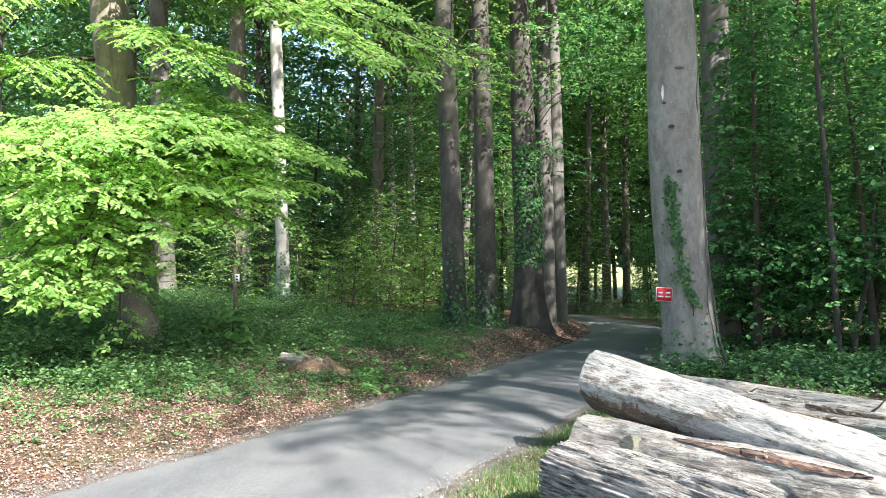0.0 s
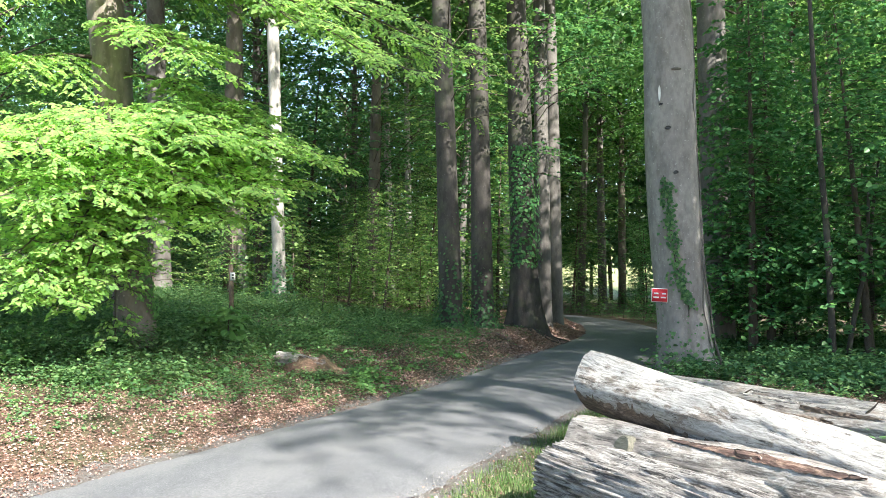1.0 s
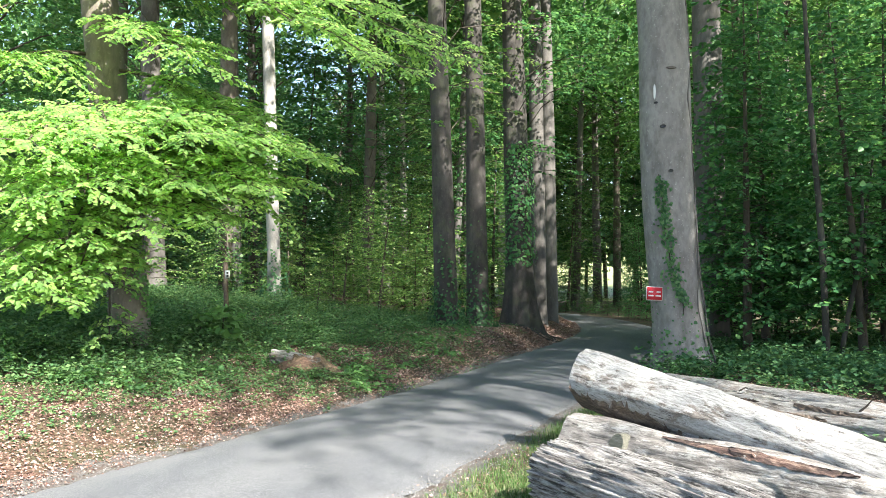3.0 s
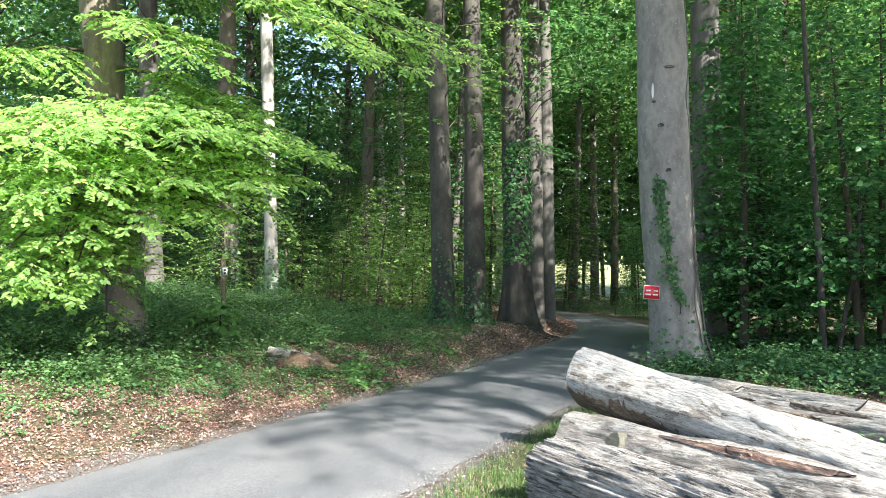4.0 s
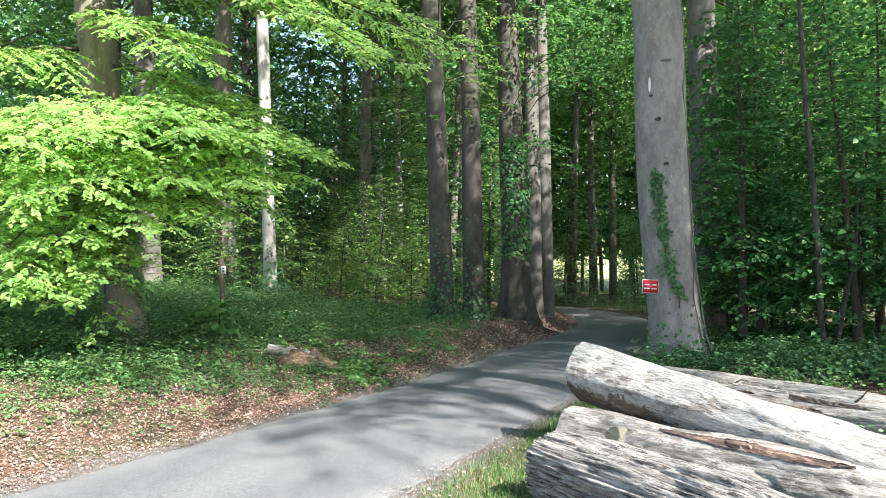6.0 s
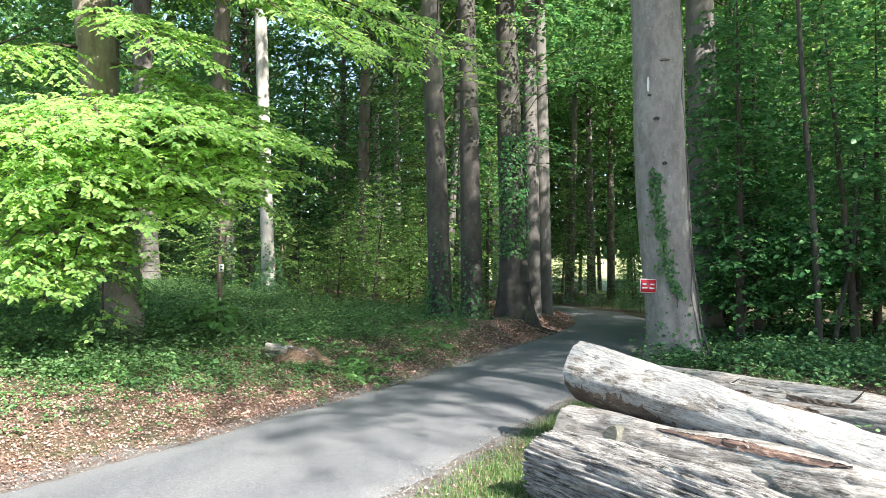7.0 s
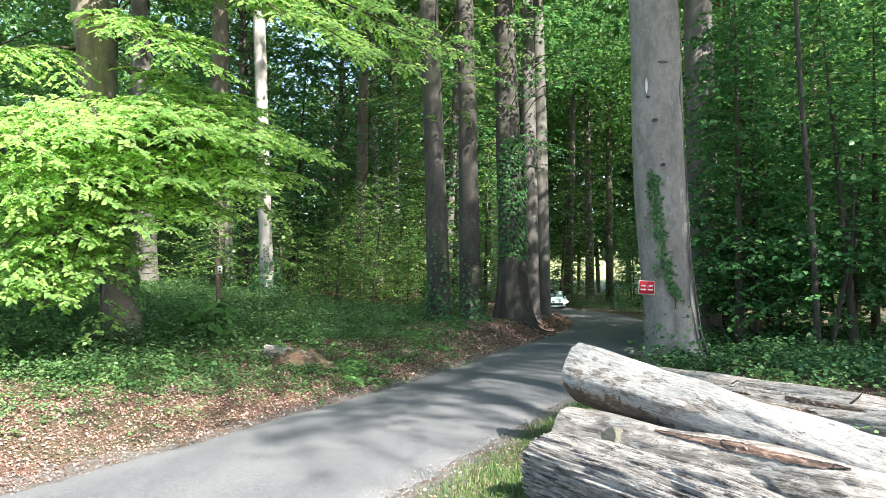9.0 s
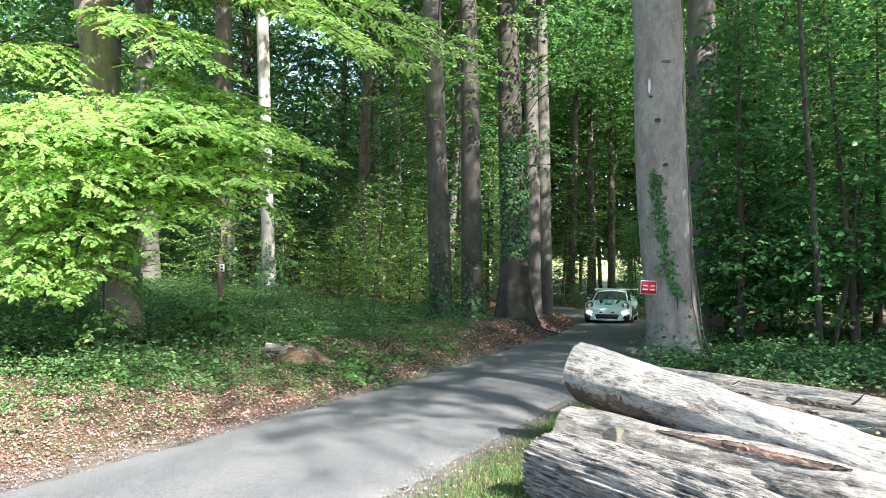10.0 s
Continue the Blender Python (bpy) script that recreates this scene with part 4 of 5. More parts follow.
herb_field("mound_weeds", "low weeds creeping over the earth mound", 62, 260, (-2.9, -1.2, 11.3, 12.4), lambda x, y, e, sd: np.clip(0.7 + 1.2 * soft_noise(x, y, 5, 63), 0, 1), L_BANK, 0.05, 0.30, 16)
herb_field("bank_brush", "dense dark brush on the upper bank", 58, 2600, (-10, -3.5, 9.6, 15), lambda x, y, e, sd: np.where(sd > 0, np.clip((e - 3.0) / 1.2, 0, 1), 0), L_BANK, 0.055, 0.62, 34, 0.4)
herb_field("log_weeds", "green weeds growing between the logs", 59, 420, (2.6, 5.2, 6.5, 11.2), lambda x, y, e, sd: np.clip(1.4 * soft_noise(x, y, 2.2, 60) + 0.1, 0, 1), L_BANK, 0.05, 0.36, 22, 0.34)
build_grass()
build_gravel()


# ---- felled logs ----
def log_material(name, wood_dark, wood_mid, wood_pale, bark, bark_from, bark_to, grain=1.0, relief=0.9, crack_at=0.40):
    m, nt, p = mat_new(name)
    fib = noise_tex(nt, 42 * grain, 7, (0.2, 1, 1), 0.8)
    blot = noise_tex(nt, 5.0, 9, (0.4, 1, 1), 0.78)
    crack = noise_tex(nt, 26 * grain, 7, (0.15, 1, 1), 0.75)
    speck = noise_tex(nt, 70, 3, (0.4, 1, 1), 0.8)
    wood = ramp(nt, fib, [(0.33, wood_dark), (0.48, wood_mid), (0.60, wood_pale)])
    ck = ramp(nt, crack, [(crack_at - 0.05, (0.95, 0.95, 0.95)), (crack_at + 0.02, (0, 0, 0))])
    wood = mixed(nt, ck, wood, tuple(0.22 * v for v in wood_dark))
    br = ramp(nt, crack, [(0.36, tuple(0.25 * v for v in bark)), (0.5, bark), (0.64, tuple(min(1.0, 1.9 * v) for v in bark))])
    f = ramp(nt, blot, [(bark_from, (0, 0, 0)), (bark_to, (0.95, 0.95, 0.95))])
    c = mixed(nt, f, wood, br)
    sp = ramp(nt, speck, [(0.64, (0, 0, 0)), (0.70, (0.6, 0.6, 0.6))])
    c = mixed(nt, sp, c, tuple(0.5 * v for v in wood_dark))
    nt.links.new(c, p.inputs["Base Color"])
    p.inputs["Roughness"].default_value = 0.85
    bump(nt, p, crack, relief, 0.03)
    return m


M_WOOD = log_material("weathered_wood", (0.15, 0.137, 0.124), (0.33, 0.318, 0.30), (0.43, 0.42, 0.40), (0.15, 0.127, 0.108), 0.53, 0.58, 1.3, 1.0, 0.405)
M_WOOD2 = log_material("half_barked_wood", (0.16, 0.14, 0.118), (0.31, 0.285, 0.258), (0.44, 0.42, 0.39), (0.16, 0.142, 0.128), 0.47, 0.53)
M_FURROW = log_material("furrowed_bark", (0.09, 0.08, 0.074), (0.23, 0.215, 0.2), (0.42, 0.405, 0.385), (0.19, 0.168, 0.155), 0.5, 0.66, 1.0, 1.0, 0.475)
M_BROWNLOG = log_material("brown_log_bark", (0.12, 0.108, 0.096), (0.26, 0.243, 0.222), (0.42, 0.4, 0.372), (0.16, 0.13, 0.108), 0.5, 0.6, 0.8, 1.0, 0.43)
M_SPLINTER = log_material("pale_splinter", (0.30, 0.27, 0.23), (0.45, 0.42, 0.37), (0.56, 0.53, 0.48), (0.3, 0.26, 0.21), 0.6, 0.75)
M_CUT = log_material("sawn_end", (0.10, 0.095, 0.07), (0.15, 0.142, 0.108), (0.20, 0.19, 0.15), (0.10, 0.095, 0.07), 0.6, 0.75)
M_REMNANT = log_material("old_brown_bark", (0.045, 0.034, 0.026), (0.115, 0.085, 0.064), (0.22, 0.17, 0.13), (0.085, 0.06, 0.044), 0.45, 0.6)
M_TORN = log_material("torn_red_bark", (0.07, 0.035, 0.026), (0.13, 0.072, 0.055), (0.34, 0.24, 0.18), (0.06, 0.038, 0.032), 0.42, 0.5)


def log_surface(L, r0, r1, depth, seed, ridge, bow):
    o = Vector((seed * 3.7, seed * 1.3, seed * 7.1))

    def f(x, th):
        t = x / L
        r = r0 + (r1 - r0) * t
        c, s = math.cos(th), math.sin(th)
        q = Vector((x * 1.1, c * 1.5, s * 1.5)) + o
        lump = noise.noise(q) * 0.05 * r0 / 0.25
        if ridge:
            k = Vector((x * 0.9, c * r * 40, s * r * 40)) + o
            n = noise.noise(k) * 0.7 + noise.noise(k * 2.1) * 0.4
            lump += depth * (0.9 - 3.0 * abs(n)) if abs(n) < 0.55 else -0.75 * depth
        else:
            k = Vector((x * 1.0, c * r * 20, s * r * 20)) + o
            patch = noise.noise(Vector((x * 1.7, c * 1.4, s * 1.4)) - o)
            lump += depth * noise.noise(k) + (0.012 if patch > 0.12 else 0.0)
        r += lump
        return np.array([x, r * c + bow * math.sin(3.14 * t), r * s])
    return f


def build_log(a, b, r0, r1, mat, label, depth=0.012, seed=1, ridge=False, bow=0.0, skew=0.0, rings=120, sides=80):
    a, b = Vector(a), Vector(b)
    d = b - a
    f = log_surface(d.length, r0, r1, depth, seed, ridge, bow)
    ths = np.linspace(0, 2 * np.pi, sides, endpoint=False)
    v = []
    for k in range(rings + 1):
        x = d.length * k / rings
        for th in ths:
            p = f(x, th)
            if k < 10:
                p[0] += skew * math.sin(th) * r0 * (1 - k / 10)
            v.append(p)
    v = np.array(v)
    i, j = np.meshgrid(np.arange(rings), np.arange(sides), indexing="ij")
    j2 = (j + 1) % sides
    g = Geo().add(v, np.stack([i * sides + j, i * sides + j2, (i + 1) * sides + j2, (i + 1) * sides + j], -1).reshape(-1, 4))
    ob = thing("log", Matrix.Translation(a) @ d.to_track_quat("X", "Z").to_matrix().to_4x4(), label, "log", "felled logs beside the lane")
    part("log_body", g.mesh("log_body", [mat]), ob)
    for ring, x in ((0, 0.0), (rings, d.length)):
        e = v[ring * sides:(ring + 1) * sides] * [1, 0.985, 0.985]
        c = e.mean(0)
        mid = c + (e - c) * 0.5
        q = np.arange(sides)
        ge = Geo().add(np.concatenate([e, mid, c[None]]), np.stack([q, (q + 1) % sides, (q + 1) % sides + sides, q + sides], 1))
        ge.f.append(np.stack([q + sides, (q + 1) % sides + sides, np.full(sides, 2 * sides)], 1))
        ge.m.append(np.zeros(sides, int))
        part("sawn_end", ge.mesh("sawn_end", [M_CUT], False), ob)
    return ob, f, d.length


def build_logs():
    ob, f, L = build_log((1.36, 7.45, 0.655), (3.80, 3.5, 0.14), 0.262, 0.19, M_WOOD, "weathered pale log with most of its bark gone", 0.012, 2, skew=-0.25)
    rng = np.random.RandomState(6)
    n, k = 70, 12
    v = []
    for a in range(n + 1):
        t = a / n
        x = 0.02 + t * 2.1
        top = 3.15 + 0.65 * t + 0.20 * math.sin(t * 13) + rng.normal(0, 0.12)
        for b in range(k):
            th = top + (4.9 - top) * b / (k - 1)
            q = f(x, th)
            lift = 1 + (0.035 + rng.uniform(0, 0.03) if 0 < b else 0.005) * (1 if t < 0.95 else 0.2)
            v.append(q * [1, lift, lift])
    i, j = np.meshgrid(np.arange(n), np.arange(k - 1), indexing="ij")
    g = Geo().add(v, np.stack([i * k + j, i * k + j + 1, (i + 1) * k + j + 1, (i + 1) * k + j], -1).reshape(-1, 4))
    part("bark_remnant", g.mesh("bark_remnant", [M_REMNANT], False), ob, "brown bark left on the underside")
    ob, f, L = build_log((1.17, 6.9, 0.215), (3.38, 3.9, 0.205), 0.225, 0.215, M_WOOD2, "pale log with a sawn knot and torn bark", 0.014, 5, skew=-0.3)
    # sawn knot
    g = Geo()
    tube(g, [(0, 0, -0.12), (0, 0, -0.03), (0, 0, 0.012), (0, 0, 0.018)], [0.13, 0.11, 0.095, 0.088], 24, 0, True)
    p = f(0.60, 2.75)
    part("sawn_knot", g.mesh("sawn_knot", [M_CUT]), ob, "sawn-off greenish branch knot", Matrix.Translation(p) @ Vector((-0.05, p[1], p[2])).to_track_quat("Z", "Y").to_matrix().to_4x4())
    # strip of torn bark along the top
    rng = np.random.RandomState(4)
    n, k = 60, 7
    v = []
    for a in range(n + 1):
        t = a / n
        x = 0.95 + t * 1.5
        w = 0.27 * (math.sin(3.14 * min(1, t * 3 + 0.05) / 2) ** 0.6) * (1 if t < 0.85 else (1.02 - t) / 0.17)
        c = 2.05 + 0.12 * math.sin(t * 2)
        for b in range(k):
            th = c + w * (b / (k - 1) - 0.5) + rng.normal(0, 0.02)
            q = f(x, th)
            s = 1 + (0.025 + (0.025 if b in (0, k - 1) else 0) * rng.uniform(0.3, 1.5))
            v.append(q * [1, s, s])
    i, j = np.meshgrid(np.arange(n), np.arange(k - 1), indexing="ij")
    g = Geo().add(v, np.stack([i * k + j, i * k + j + 1, (i + 1) * k + j + 1, (i + 1) * k + j], -1).reshape(-1, 4))
    part("torn_bark", g.mesh("torn_bark", [M_TORN], False), ob, "strip of torn reddish bark")
    build_log((0.80, 5.5, 0.25), (2.15, 2.9, 0.25), 0.262, 0.255, M_FURROW, "thick log with deeply furrowed grey bark", 0.030, 9, True, rings=170, sides=210)
    build_log((3.07, 11.0, 0.15), (5.3, 7.4, 0.13), 0.175, 0.16, M_BROWNLOG, "brown half-barked log lying on the verge", 0.015, 13, True)
    ob, f, L = build_log((2.87, 8.8, 0.2), (5.2, 5.5, 0.2), 0.205, 0.20, M_BROWNLOG, "grey rotting log with splintered wood on the verge", 0.015, 17, True)
    # split wood and loose bark along the rotting log
    rng = np.random.RandomState(44)
    for x0, x1, th, w, mt, lab in [(0.35, 1.05, 1.75, 0.10, M_SPLINTER, "pale splintered strip of wood"), (0.15, 0.75, 2.25, 0.16, M_TORN, "loose strip of reddish bark"),
                                   (1.1, 1.9, 2.1, 0.22, M_REMNANT, "loose strip of brown bark"), (0.8, 1.5, 2.7, 0.3, M_REMNANT, "loose strip of brown bark")]:
        n, k = 26, 5
        v = []
        for a in range(n + 1):
            t = a / n
            ww = w * (0.25 + 0.75 * math.sin(3.14 * min(0.97, t + 0.04)) ** 0.5)
            for b in range(k):
                q = f(x0 + (x1 - x0) * t, th + ww * (b / (k - 1) - 0.5) + rng.normal(0, 0.025))
                lift = 1.05 + rng.uniform(0, 0.06)
                v.append(q * [1, lift, lift])
        i, j = np.meshgrid(np.arange(n), np.arange(k - 1), indexing="ij")
        g = Geo().add(v, np.stack([i * k + j, i * k + j + 1, (i + 1) * k + j + 1, (i + 1) * k + j], -1).reshape(-1, 4))
        part("loose_strip", g.mesh("loose_strip", [mt], False), ob, lab)
    # snapped branch stubs
    for x, th, h in [(0.42, 1.6, 0.06), (1.75, 1.8, 0.12)]:
        p = f(x, th)
        g = Geo()
        tube(g, [p * 0.98, p + np.array([0.03, 0.01, 0.5 * h]), p + np.array([0.07, 0.03, h])], [0.012, 0.009, 0.004], 8, 0, True)
        part("branch_stub", g.mesh("branch_stub", [M_TWIG]), ob, "short snapped dark branch stub")


build_logs()


# ---- small things on and round the trees ----
def plain(name, col, rough=0.5, metal=0.0, emit=0.0):
    m, nt, p = mat_new(name)
    n = noise_tex(nt, 9, 5)
    nt.links.new(ramp(nt, n, [(0.3, tuple(0.86 * c for c in col)), (0.7, col)]), p.inputs["Base Color"])
    p.inputs["Roughness"].default_value = rough
    p.inputs["Metallic"].default_value = metal
    if emit:
        p.inputs["Emission Color"].default_value = (1.0, 0.98, 0.93, 1)
        p.inputs["Emission Strength"].default_value = emit
    return m


def box(geo, lo, hi, mat=0, bev=0.0):
    bm = bmesh.new()
    bmesh.ops.create_cube(bm, size=1.0)
    lo, hi = Vector(lo), Vector(hi)
    for v in bm.verts:
        v.co = Vector([(lo[i] + hi[i]) / 2 + v.co[i] * (hi[i] - lo[i]) for i in range(3)])
    if bev:
        bmesh.ops.bevel(bm, geom=bm.edges[:], offset=bev, segments=2, affect="EDGES")
    bm.verts.index_update()
    V = [tuple(v.co) for v in bm.verts]
    by = {}
    for f in bm.faces:
        by.setdefault(len(f.verts), []).append([v.index for v in f.verts])
    n0 = geo.n
    geo.v.append(np.array(V))
    for k, fs in by.items():
        geo.f.append(np.array(fs) + n0)
        geo.m.append(np.full(len(fs), mat))
    geo.n += len(V)
    bm.free()
    return geo


M_RED = plain("red_sign_paint", (0.62, 0.03, 0.045), 0.4)
M_WHITE = plain("white_sign_paint", (0.78, 0.77, 0.74), 0.5)
M_BLACK = plain("dark_print", (0.03, 0.03, 0.03), 0.6)
M_POST = bark_material("post_wood", (0.10, 0.07, 0.05), (0.17, 0.12, 0.085), (0.24, 0.18, 0.13), 3)


def build_saplings():
    for pts, r, lab in [([(7.19, 15.0, gz(7.19, 15.0) - 0.1), (7.10, 15.0, 2.4), (6.92, 15.0, 5.0), (6.85, 15.1, 7.6)], (0.065, 0.06, 0.05, 0.035), "slim upright sapling trunk in shade-darkened bark"),
                        ([(7.55, 15.3, gz(7.55, 15.3) - 0.1), (7.75, 15.3, 1.0), (8.05, 15.4, 2.2), (8.15, 15.5, 3.6)], (0.05, 0.045, 0.04, 0.025), "thin leaning sapling stem"),
                        ([(8.3, 16.0, gz(8.3, 16.0) - 0.1), (8.45, 16.0, 1.2), (8.5, 16.1, 2.6), (8.75, 16.2, 4.2)], (0.05, 0.045, 0.035, 0.02), "thin leaning sapling stem")]:
        g = Geo()
        c = catmull(np.array(pts), 8)
        tube(g, c, np.interp(np.linspace(0, 1, len(c)), np.linspace(0, 1, 4), r), 10, 0, True)
        # the stems' shade is in the bark colour
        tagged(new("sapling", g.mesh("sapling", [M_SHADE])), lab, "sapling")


build_saplings()


def build_signs():
    ob = thing("warning_sign", pose(3.685, 14.04, 1.375, 0, 2.5, 0), "red sign with white border and print on the beech trunk", "sign")
    part("panel", box(Geo(), (-0.145, 0.0, -0.122), (0.145, 0.008, 0.122), 0, 0.003).mesh("panel", [M_WHITE]), ob, "white panel edge")
    part("face", box(Geo(), (-0.134, -0.004, -0.111), (0.134, 0.0, 0.111)).mesh("face", [M_RED]), ob, "red printed face")
    for z, rowsx in ((0.030, [(-0.105, -0.025), (0.035, 0.108)]), (-0.038, [(-0.112, -0.015), (0.018, 0.112)])):
        for x0, x1 in rowsx:
            part("print_bar", box(Geo(), (x0, -0.007, z - 0.013), (x1, -0.004, z + 0.013)).mesh("print_bar", [M_WHITE]), ob)
    x, y = -4.72, 17.0
    z = gz(x, y)
    ob = thing("marker_post", pose(x, y, z, 0, -1.5, 0), "brown wooden marker post with a small white plate", "post")
    part("post", box(Geo(), (-0.045, -0.045, -0.2), (0.045, 0.045, 1.15), 0, 0.012).mesh("post", [M_POST]), ob)
    h = 1.68 - z
    pl = part("plate", box(Geo(), (0.0, -0.062, h - 0.085), (0.105, -0.052, h + 0.085), 0, 0.003).mesh("plate", [M_WHITE]), ob, "small white plate")
    part("print_bar", box(Geo(), (0.03, -0.066, h - 0.05), (0.075, -0.062, h - 0.01)).mesh("print_bar", [M_BLACK]), pl)
    part("print_bar", box(Geo(), (0.03, -0.066, h + 0.015), (0.075, -0.062, h + 0.05)).mesh("print_bar", [M_BLACK]), pl)


build_signs()


def beech_surface(x, z):
    """Front of the great trunk at x and height z."""
    cx = beech_axis(z)
    r = float(np.interp(z, [0, 1.9, 5.6, 9.4], [0.50, 0.47, 0.44, 0.40]))
    d = max(-0.98 * r, min(0.98 * r, x - cx))
    return 14.4 - math.sqrt(r * r - d * d)


def build_ivy():
    rng = np.random.RandomState(90)
    g, st = Geo(), Geo()
    line = np.array([(3.76, 3.42), (3.82, 3.06), (3.85, 2.70), (3.90, 2.30), (3.95, 1.90), (4.05, 1.50), (4.16, 1.18)])
    P, A, N, S = [], [], [], []
    t = np.linspace(0, 1, len(line))
    for k in range(460):
        u = rng.uniform(0, 1)
        w = 0.075 * (0.55 + 0.75 * abs(math.sin(u * 11)))
        x = np.interp(u, t, line[:, 0]) + rng.normal(0, w * 0.75)
        z = np.interp(u, t, line[:, 1]) + rng.normal(0, 0.04)
        y = beech_surface(x, z) - rng.uniform(0.015, 0.06)
        P.append((x, y, z))
        a = rng.uniform(0, 6.28)
        A.append((math.cos(a) * 0.7, -0.3, -0.6 + 0.5 * math.sin(a)))
        N.append((rng.normal(0, 0.4), -1, rng.uniform(0.1, 0.9)))
        S.append(rng.uniform(0.045, 0.08))
    for k in range(45):
        x, z = rng.normal(4.12, 0.26), abs(rng.normal(0.25, 0.22))
        P.append((x, beech_surface(x, z) - rng.uniform(0.10, 0.25), z + 0.05))
        a = rng.uniform(0, 6.28)
        A.append((math.cos(a), -0.3, math.sin(a) * 0.5))
        N.append((rng.normal(0, 0.4), -1, rng.uniform(0.1, 0.9)))
        S.append(rng.uniform(0.05, 0.11))
    b = np.array([4.28, 14.4, gz(4.28, 14.4)])
    leaves(g, np.array(P) - b, A, N, np.array(S), 0.46, True)
    part("ivy", g.mesh("ivy", [L_IVY]), BIG, "strip of green ivy leaves")
    zs = np.linspace(1.0, 3.5, 16)
    tube(st, np.array([(np.interp(-z, -line[:, 1], line[:, 0]), beech_surface(np.interp(-z, -line[:, 1], line[:, 0]), z) - 0.01, z) for z in zs]) - b, 0.009, 5)
    part("ivy_stem", st.mesh("ivy_stem", [M_TWIG]), BIG)
    g = Geo()
    zs = np.linspace(0.0, 6.8, 60)
    pts = []
    for z in zs:
        cx = beech_axis(z)
        r = float(np.interp(z, [0, 0.5, 1.9, 5.6, 9.4], [0.60, 0.50, 0.47, 0.44, 0.40])) + 0.012
        a = -0.55 + 0.14 * math.sin(z * 2.3) + 0.07 * math.sin(z * 6.1)
        pts.append((cx + r * math.cos(a), 14.4 + r * math.sin(a), z))
    tube(g, np.array(pts) - b, 0.014, 6)
    part("climbing_stem", g.mesh("climbing_stem", [M_BEECH]), BIG, "thick climbing ivy stem")
    for ph, da, top in ((1.3, 0.16, 3.4), (2.6, -0.2, 2.2), (4.0, 0.33, 1.6)):
        g = Geo()
        pts = []
        for z in np.linspace(0.0, top, 34):
            r = float(np.interp(z, [0, 0.25, 0.6, 1.9, 5.6], [0.66, 0.57, 0.50, 0.47, 0.45])) + 0.008
            a = -0.62 + da + 0.16 * math.sin(z * 2.0 + ph) + 0.05 * math.sin(z * 7.0 + ph)
            pts.append((beech_axis(z) + r * math.cos(a), 14.4 + r * math.sin(a), z))
        tube(g, np.array(pts) - b, np.linspace(0.016, 0.006, 34), 6)
        part("climbing_stem", g.mesh("climbing_stem", [M_BEECH]), BIG, "thin climbing ivy stem")
    # small ivy leaves scattered up the foot
    g = Geo()
    n = 150
    z = np.abs(rng.normal(0.2, 0.55, n))
    a = rng.uniform(-2.9, -0.25, n)
    r = np.interp(z, [0, 0.25, 0.6, 1.9], [0.72, 0.60, 0.52, 0.475]) + rng.uniform(0.0, 0.03, n)
    Q = np.stack([np.array([beech_axis(q) for q in z]) + r * np.cos(a), 14.4 + r * np.sin(a), z + 0.04], 1) - b
    o = np.stack([np.cos(a), np.sin(a), 0.4 + 0 * a], 1)
    leaves(g, Q, np.stack([-np.sin(a), np.cos(a), -0.7 + 0 * a], 1) * rng.choice([-1, 1], (n, 1)), o + rng.normal(0, 0.3, Q.shape), rng.uniform(0.022, 0.05, n), 0.45, True)
    part("ivy", g.mesh("foot_ivy_leaves", [L_IVY]), BIG, "scattered ivy leaves round the foot")
    # pale split and old branch scars
    for x, z, w, h, mt, lab in [(3.70, 4.98, 0.018, 0.14, M_WHITE, "pale split in the bark"), (3.83, 4.35, 0.05, 0.03, M_BLACK, "old branch scar"),
                                (3.96, 3.55, 0.04, 0.03, M_BLACK, "old branch scar"), (3.72, 4.78, 0.03, 0.02, M_BLACK, "old branch scar"), (3.98, 5.40, 0.09, 0.02, M_DARK, "old branch scar")]:
        gg = Geo()
        ring = [(x + w * math.cos(q), beech_surface(x + w * math.cos(q), z) - 0.012, z + h * math.sin(q)) for q in np.linspace(0, 6.283, 15)[:-1]]
        ring2 = [(p[0], p[1] + 0.03, p[2]) for p in ring]
        V = np.array(ring + ring2 + [(x, beech_surface(x, z) - 0.02, z)]) - b
        q = np.arange(14)
        gg.add(V, np.stack([q, (q + 1) % 14, (q + 1) % 14 + 14, q + 14], 1))
        gg.f.append(np.stack([q, (q + 1) % 14, np.full(14, 28)], 1))
        gg.m.append(np.zeros(14, int))
        part("bark_scar", gg.mesh("bark_scar", [mt]), BIG, lab)


build_ivy()


def build_dark_ivy():
    """Dark ivy round the buttressed beech."""
    rng = np.random.RandomState(95)
    tree = next(o for o in scene.objects if o.name.startswith("beech_tree") and "buttress" in o.get("label", ""))
    z = rng.uniform(0.9, 6.5, 1500)
    keep = soft_noise(z, z * 0, 1.8, 33) > -0.25
    z = z[keep]
    a = rng.uniform(3.3, 6.1, len(z))
    r = 0.40 + 0.10 * np.exp(-z / 0.6) - 0.008 * z + rng.uniform(0.0, 0.14, len(z))
    P = np.stack([-0.012 * z + r * np.cos(a), r * np.sin(a), z], 1)
    g = Geo()
    out = np.stack([np.cos(a), np.sin(a), 0.5 + 0 * a], 1)
    ax = np.stack([-np.sin(a), np.cos(a), -0.8 + 0 * a], 1) * rng.choice([-1, 1], (len(z), 1)) + [0, 0, -0.6]
    leaves(g, P, ax, out + rng.normal(0, 0.35, P.shape), rng.uniform(0.06, 0.13, len(z)), 0.45)
    part("ivy", g.mesh("dark_ivy", [L_MAPLE]), tree, "dark ivy climbing the trunk")


